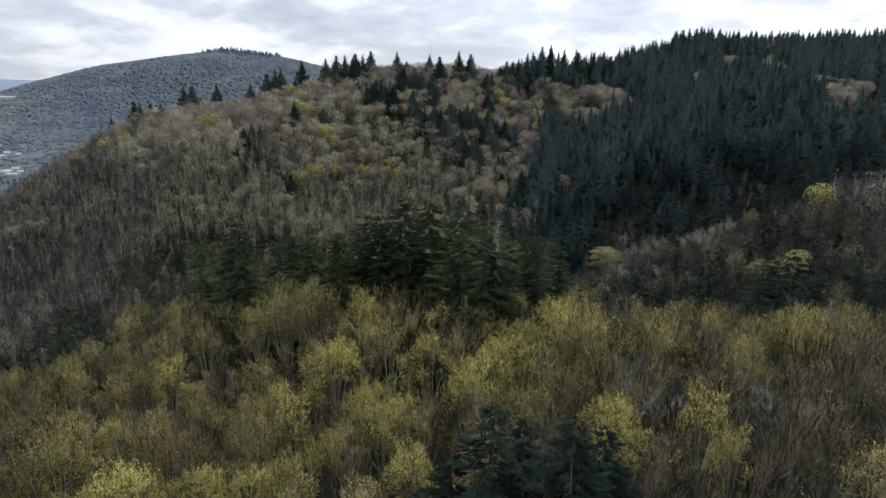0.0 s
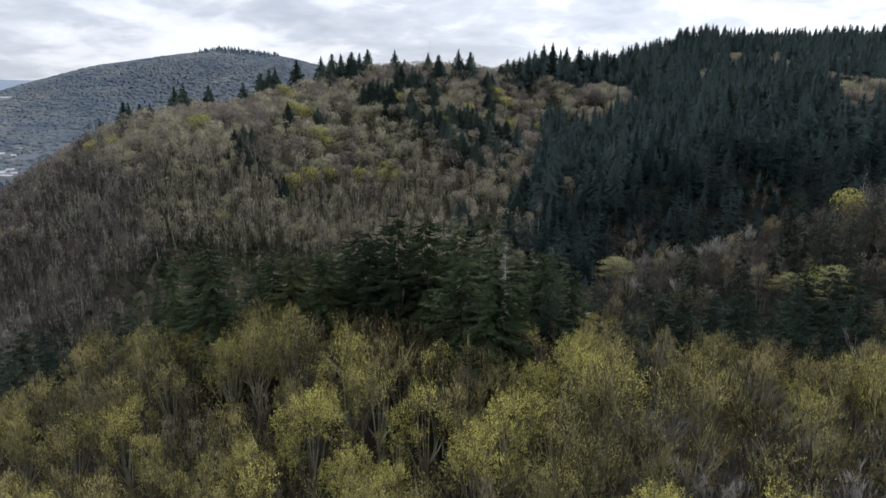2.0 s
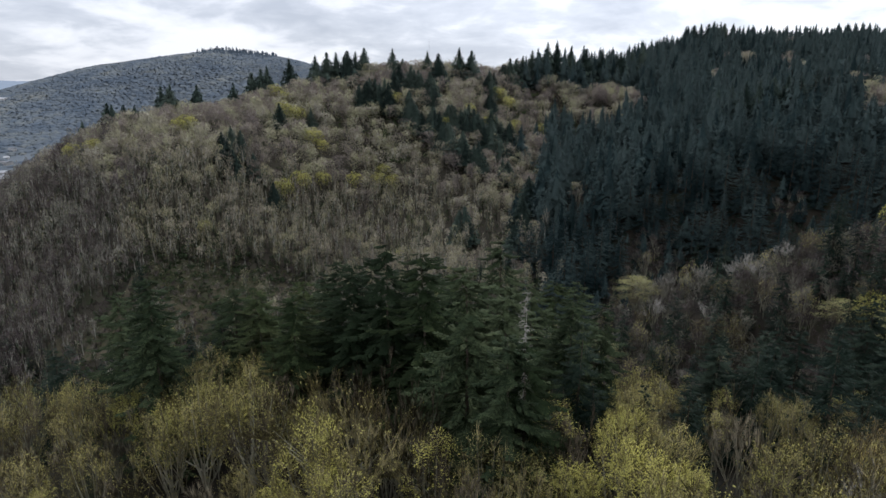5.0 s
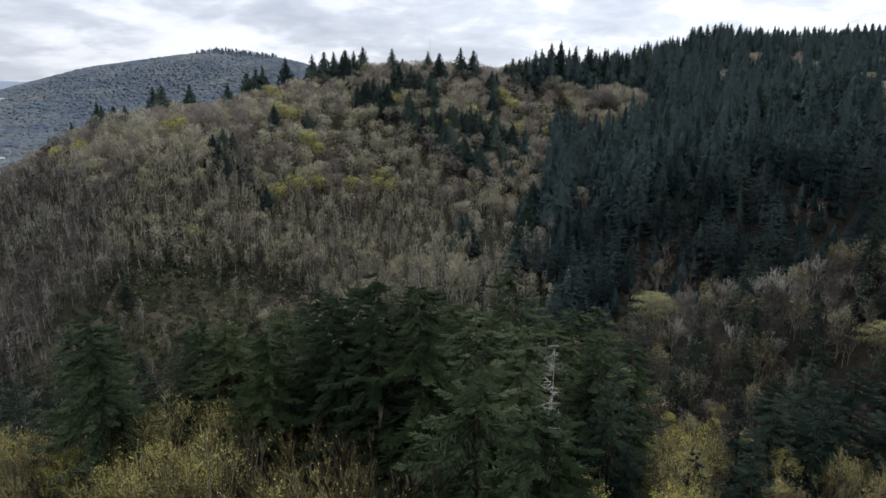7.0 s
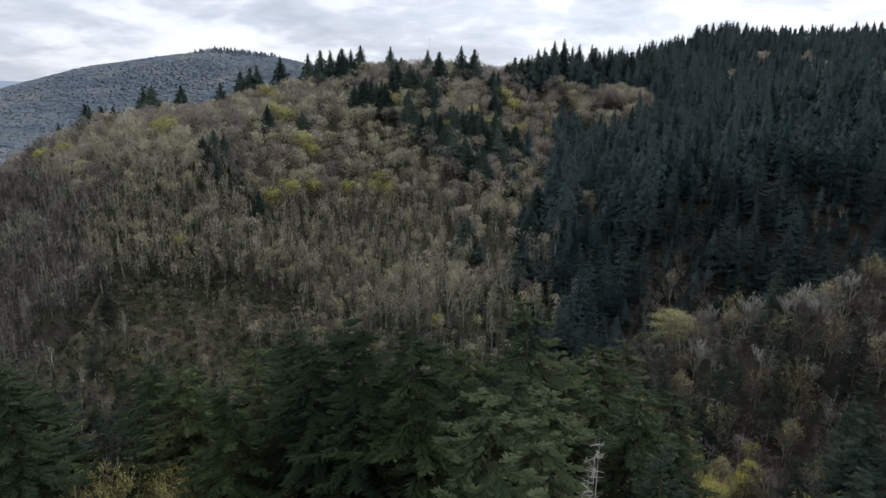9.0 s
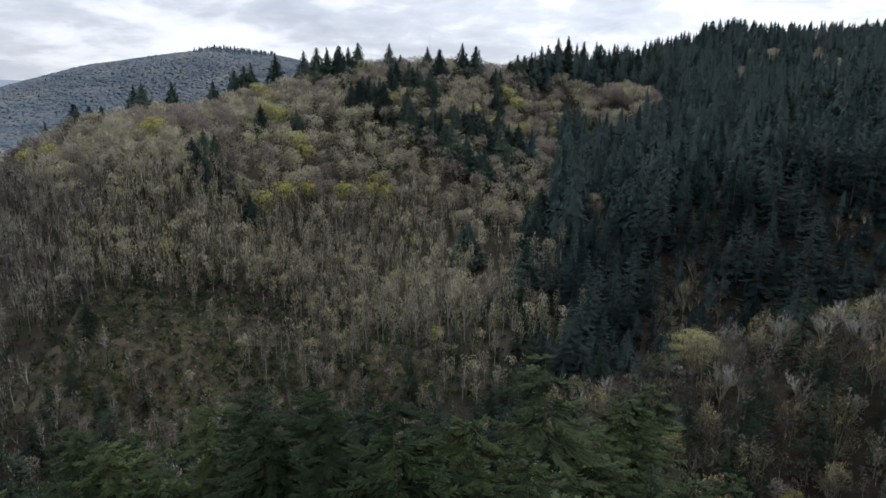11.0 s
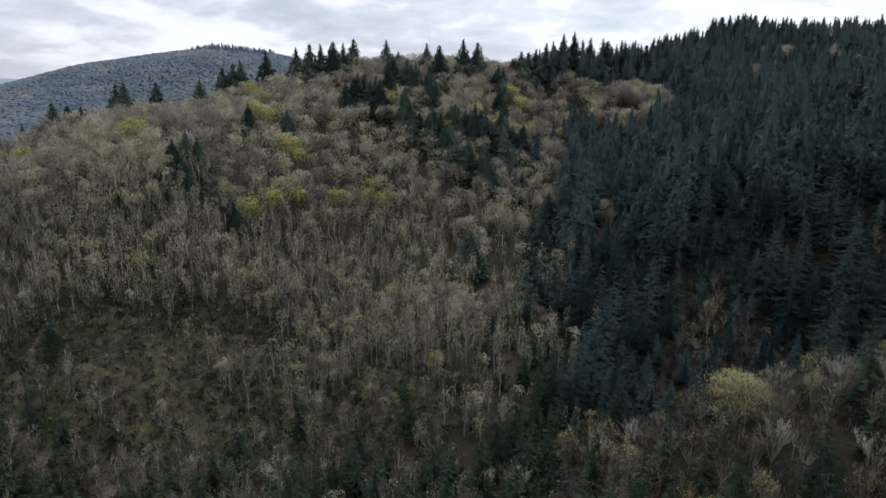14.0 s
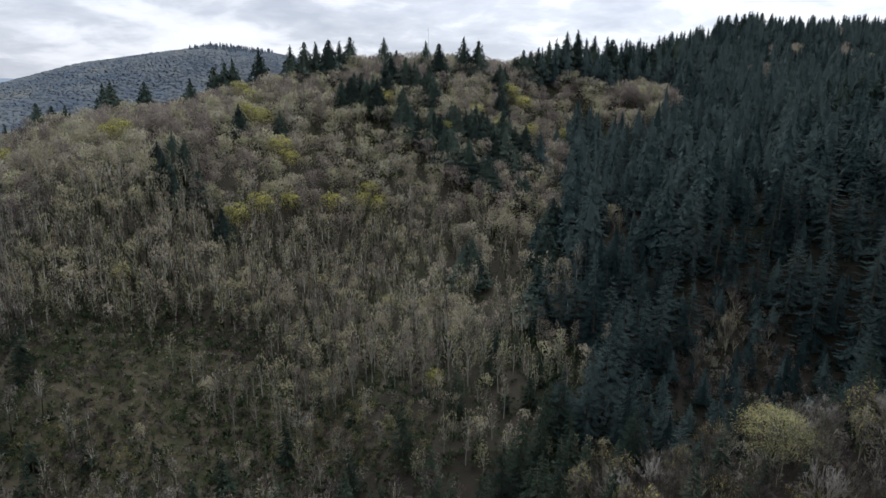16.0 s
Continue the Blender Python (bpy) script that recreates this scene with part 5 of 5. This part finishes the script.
wood_of("spur_brush", "mauve-brown brush under the trees of the low spur", "shrubs", [pieces(t[:2]) for t in gap_brush], spur_floor, rng.integers(0, 3, len(spur_floor)),
        rng.uniform(0.5, 1.3, len(spur_floor)), rng.uniform(0, 6.28, len(spur_floor)), [FIR_BARK, SPUR_TWIG], "dome")
wood_of("gap_brush", "brown brush and saplings in a gap among the firs", "shrubs", [pieces(t[:2]) for t in gap_brush], gap, rng.integers(0, 3, len(gap)), rng.uniform(0.5, 1.5, len(gap)),
        rng.uniform(0, 6.28, len(gap)), [FIR_BARK, SPUR_TWIG], "dome")

# Undergrowth of ferns, brambles and salal.
brng = np.random.default_rng(3)
bushes = []
for j in range(3):
    s = Soup()
    c = brng.normal(0, 0.7, (12, 3)) * np.array([[1, 1, 0.2]]) + np.array([[0, 0, 0.2]])
    s.blades(c, brng.normal(0, 0.5, (12, 3)) + np.array([[0, 0, 1.0]]), brng.uniform(0.7, 1.8, 12), brng.uniform(0.12, 0.35, 12), brng)
    c = brng.normal(0, 0.8, (8, 3)) * np.array([[1, 1, 0.45]]) + np.array([[0, 0, 0.8]])
    s.leaves(c, brng.uniform(0.25, 0.55, 8), brng)
    bushes.append(s.arrays())
p = wide(scatter(-330, 160, 185, 470, 9.0, 51), 20)
p = p[~in_firs(p)]
crest_bush = wide(scatter(-330, 110, 470, 700, 6.0, 54), 20)
p = np.concatenate([p, scatter(-150, -60, 302, 362, 2.4, 52), crest_bush])
wood_of("undergrowth", "ferns, brambles and low brown shrubs under the trees", "shrubs", [[b] for b in bushes], p, rng.integers(0, 3, len(p)), rng.uniform(0.5, 1.3, len(p)) * np.where(p[:, 1] > 470, 2.4, 1.0),
        rng.uniform(0, 6.28, len(p)), [SHRUB])
shrubs = [dome_tree(110 + j, (2.6, 3.4, 2.0)[j], (1.7, 1.5, 1.9)[j], (34, 30, 36)[j], twig=(0.85, 0.42), lobes=3) for j in range(3)]
p = wide(scatter(-260, 120, 290, 450, 6.2, 56), 20)
p = p[~in_firs(p) & (np.sin(p[:, 0] / 13) + np.sin(p[:, 1] / 11 + p[:, 0] / 23) + rng.uniform(-1, 1, len(p)) > -0.3)]
p = np.concatenate([p, scatter(-60, 45, 290, 365, 4.4, 63), scatter(-165, -58, 300, 368, 4.2, 57), wide(scatter(-260, 40, 200, 300, 6.5, 58))])
wood_of("evergreen_shrubs", "dark evergreen shrubs on the forest floor", "shrubs", [pieces(t[:2]) for t in shrubs], p, rng.integers(0, 3, len(p)), rng.uniform(0.5, 1.7, len(p)),
        rng.uniform(0, 6.28, len(p)), [FIR_BARK, IVY], "dome")
# Shrubs added so that the ground between the firs shows dark.
p = scatter(34, 190, 258, 372, 3.9, 66)
p = p[p[:, 1] > np.interp(p[:, 0], (34, 60, 90, 150, 190), (290, 262, 266, 280, 290))]
wood_of("fern_floor", "dark shrubs added to darken the ground under the firs", "shrubs", [pieces(t[:2]) for t in shrubs], p, rng.integers(0, 3, len(p)), rng.uniform(0.6, 1.4, len(p)),
        rng.uniform(0, 6.28, len(p)), [FIR_BARK, VALLEY_NEEDLE], "dome")
p = scatter(-175, -10, 288, 366, 3.6, 59)
wood_of("brush", "brown brush and brambles in the clearing", "shrubs", [pieces(t[:2]) for t in shrubs], p, rng.integers(0, 3, len(p)), rng.uniform(0.4, 1.5, len(p)), rng.uniform(0, 6.28, len(p)),
        [FIR_BARK, SPUR_TWIG], "dome")
band = scatter(-162, -74, 320, 372, 2.6, 60)
band = band[np.abs(band[:, 1] - 334 - 0.38 * (band[:, 0] + 150) - 3 * np.sin(band[:, 0] / 9)) < 3.4]
loose = scatter(-158, -68, 310, 362, 4.6, 64)
band = np.concatenate([band, loose[in_clearing(loose)]])
wood_of("dry_brush", "dry tan brush along the top of the clearing", "shrubs", [pieces(t[:2]) for t in shrubs], band, rng.integers(0, 3, len(band)), rng.uniform(0.3, 0.8, len(band)),
        rng.uniform(0, 6.28, len(band)), [FIR_BARK, HILL_TWIG], "dome")
olive = np.concatenate([scatter(-62, -28, 300, 330, 2.8, 73), scatter(-140, -100, 296, 312, 3.4, 74), scatter(-34, -8, 296, 316, 3.2, 75)])
wood_of("olive_brush", "olive budding brush on the open valley side", "shrubs", [pieces(t[:2]) for t in gap_brush], olive, rng.integers(0, 3, len(olive)), rng.uniform(0.5, 1.2, len(olive)),
        rng.uniform(0, 6.28, len(olive)), [FIR_BARK, HILL_BUD], "dome")
slash = Soup()
p = scatter(-152, -58, 304, 364, 2.2, 53)
p = p[in_clearing(p) & (np.sin(p[:, 1] / 3.1 + p[:, 0] / 19) + np.sin(p[:, 0] / 7 + p[:, 1] / 5) > 0.1)]
a0 = np.concatenate([p, ground(p[:, 0], p[:, 1])[:, None] + 0.35], 1)
ang = rng.uniform(-0.5, 0.5, len(p)) + np.where(rng.uniform(0, 1, len(p)) < 0.3, 1.5, 0)
ln = rng.uniform(0.8, 3.4, len(p))
b0 = a0 + np.stack([np.cos(ang) * ln, np.sin(ang) * ln, rng.uniform(-0.1, 0.5, len(p))], 1)
slash.spikes(a0, b0, rng.uniform(0.04, 0.12, len(p)))
tagged(new("brushwood", mesh_of("brushwood", *slash.arrays(), DEAD)), "pale fallen branches lying in the brushy clearing", "brushwood", kind="stuff")

# ---- the far hill ----
frng = np.random.default_rng(9)
ico = bmesh.new()
bmesh.ops.create_icosphere(ico, subdivisions=1, radius=1)
iv = np.array([v.co[:] for v in ico.verts])
it = np.array([[v.index for v in f.verts] for f in ico.faces])
ico.free()
balls = []
for j in range(5):
    v = iv * frng.uniform(0.75, 1.15, (len(iv), 1)) * np.array([[13.0, 13.0, 6.0]])
    half = it[v[it][:, :, 2].mean(1) > 0.4]
    balls.append((v + np.array([[0, 0, -0.3]]), half))
cones = []
for j in range(3):
    c = Soup()
    ang = np.arange(6) * math.tau / 6
    for low, up, r in ((0.0, 9.0, 5.4), (5.0, 14.0, 4.2), (10.0, 19.0, 2.8)):
        ring = np.stack([np.cos(ang) * r * frng.uniform(0.7, 1.15, 6), np.sin(ang) * r * frng.uniform(0.7, 1.15, 6), low + frng.uniform(-0.8, 0.8, 6)], 1)
        c.put(np.concatenate([ring, [[0, 0, up]]])[None], [(i, (i + 1) % 6, 6) for i in range(6)])
    cones.append(c.arrays())
p = wide(np.concatenate([scatter(-2300, -380, 1050, 2560, 12.5, 61), scatter(-900, -250, 560, 1050, 12, 62)]), 0)
p = p[(p[:, 0] < -0.155 * p[:, 1]) & (ground(p[:, 0], p[:, 1]) > 20) & ~((p[:, 0] < -820) & (p[:, 1] < 1560) & (p[:, 1] > 1180) & (frng.uniform(0, 1, len(p)) < 0.6))]
fir_far = frng.uniform(0, 1, len(p)) < np.where(p[:, 1] < 1150, 0.3, np.where((np.abs(p[:, 0] + 800) < 130) & (p[:, 1] > 2380), 0.5, 0.0))
for name, text, kinds, q, m in (("far_broadleaf_wood", "hazy grey-green woods covering the distant hill", balls, p[~fir_far], HAZED_LEAF),
                                ("far_fir_wood", "hazy dark firs scattered over the distant hill", cones, p[fir_far], HAZED_FIR)):
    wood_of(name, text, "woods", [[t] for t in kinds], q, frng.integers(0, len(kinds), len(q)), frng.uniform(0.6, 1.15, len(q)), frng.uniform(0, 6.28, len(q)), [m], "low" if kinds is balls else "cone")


# ---- the town in the plain ----
def box(lo, hi):
    bm = bmesh.new()
    bmesh.ops.create_cube(bm, size=1, matrix=Matrix.Translation([(a + b) / 2 for a, b in zip(lo, hi)]) @ Matrix.Diagonal([b - a for a, b in zip(lo, hi)] + [1]))
    return bm


def bm_part(name, bm, material, parent, label=""):
    me = bpy.data.meshes.new(name)
    bm.to_mesh(me)
    bm.free()
    me.materials.append(material)
    ob = new(name, me)
    ob.parent = parent
    return tagged(ob, label)


def house(wide_m, deep, tall_m, pitch, label):
    root = tagged(new("house"), label, "house", "houses in the valley town")
    bm_part("wall", box((-wide_m / 2, -deep / 2, -2), (wide_m / 2, deep / 2, tall_m)), WALL, root)
    bm = bmesh.new()
    o = 0.5
    vs = [bm.verts.new(c) for c in ((-wide_m / 2 - o, -deep / 2 - o, tall_m + 0.02), (wide_m / 2 + o, -deep / 2 - o, tall_m + 0.02), (wide_m / 2 + o, deep / 2 + o, tall_m + 0.02),
                                    (-wide_m / 2 - o, deep / 2 + o, tall_m + 0.02), (-wide_m / 2 - o, 0, tall_m + pitch), (wide_m / 2 + o, 0, tall_m + pitch))]
    for f in ((0, 1, 5, 4), (2, 3, 4, 5), (0, 4, 3), (1, 2, 5), (3, 2, 1, 0)):
        bm.faces.new([vs[i] for i in f])
    roof = bm_part("roof", bm, ROOF, root)
    bm_part("chimney", box((wide_m / 4 - 0.4, 0.6, tall_m), (wide_m / 4 + 0.4, 1.4, tall_m + pitch + 0.6)), WALL, roof, "short masonry chimney")
    for j in range(int(wide_m // 3)):
        x = -wide_m / 2 + 1.5 + 3 * j
        window = bm_part("window", box((x - 0.7, -deep / 2 - 0.04, 0.9), (x + 0.7, -deep / 2 + 0.05, 2.5)), STEEL, root, "pale window frame")
        bm_part("pane", box((x - 0.6, -deep / 2 - 0.07, 1.0), (x + 0.6, -deep / 2 + 0.04, 2.4)), PANE, window, "dark glass pane")
    return root


sorts = [house(14, 10, 5.5, 3.5, "pale two-storey house with a pitched roof"), house(26, 16, 6, 2.0, "long white hall with a low roof"),
         house(11, 9, 3.2, 3.0, "small pale bungalow with a pitched roof")]
hrng = np.random.default_rng(12)
for j in range(34):
    y = hrng.uniform(1190, 1560)
    x = -y * hrng.uniform(0.685, 0.78)
    copy_thing(sorts[j % 3], pose(x, y, float(ground(x, y)), 0, 0, hrng.uniform(-30, 30)))
for j, ob in enumerate(sorts):
    ob.location = (-905 - 22 * j, 1262, float(ground(-905 - 22 * j, 1262)))
hall = house(90, 40, 9, 3.0, "large white warehouse roof at the hill's foot")
hall.location = (-1420, 2010, float(ground(-1420, 2010)) + 1)

# Radio mast behind the crest.
mast = tagged(new("radio_mast"), "thin grey steel radio mast behind the crest", "mast")
mast.location = (-19, 640, float(ground(-19, 640)))
tube = Soup()
tube.tubes(np.array([[0, 0, -1.0]]), np.array([[0, 0, 34.0]]), np.array([0.15]), np.array([0.08]))
part("pole", tube, STEEL, mast)
arm = Soup()
arm.tubes(np.array([[-0.8, 0, 32.0]]), np.array([[0.8, 0, 32.0]]), np.array([0.05]), np.array([0.05]))
part("aerial", arm, STEEL, mast)
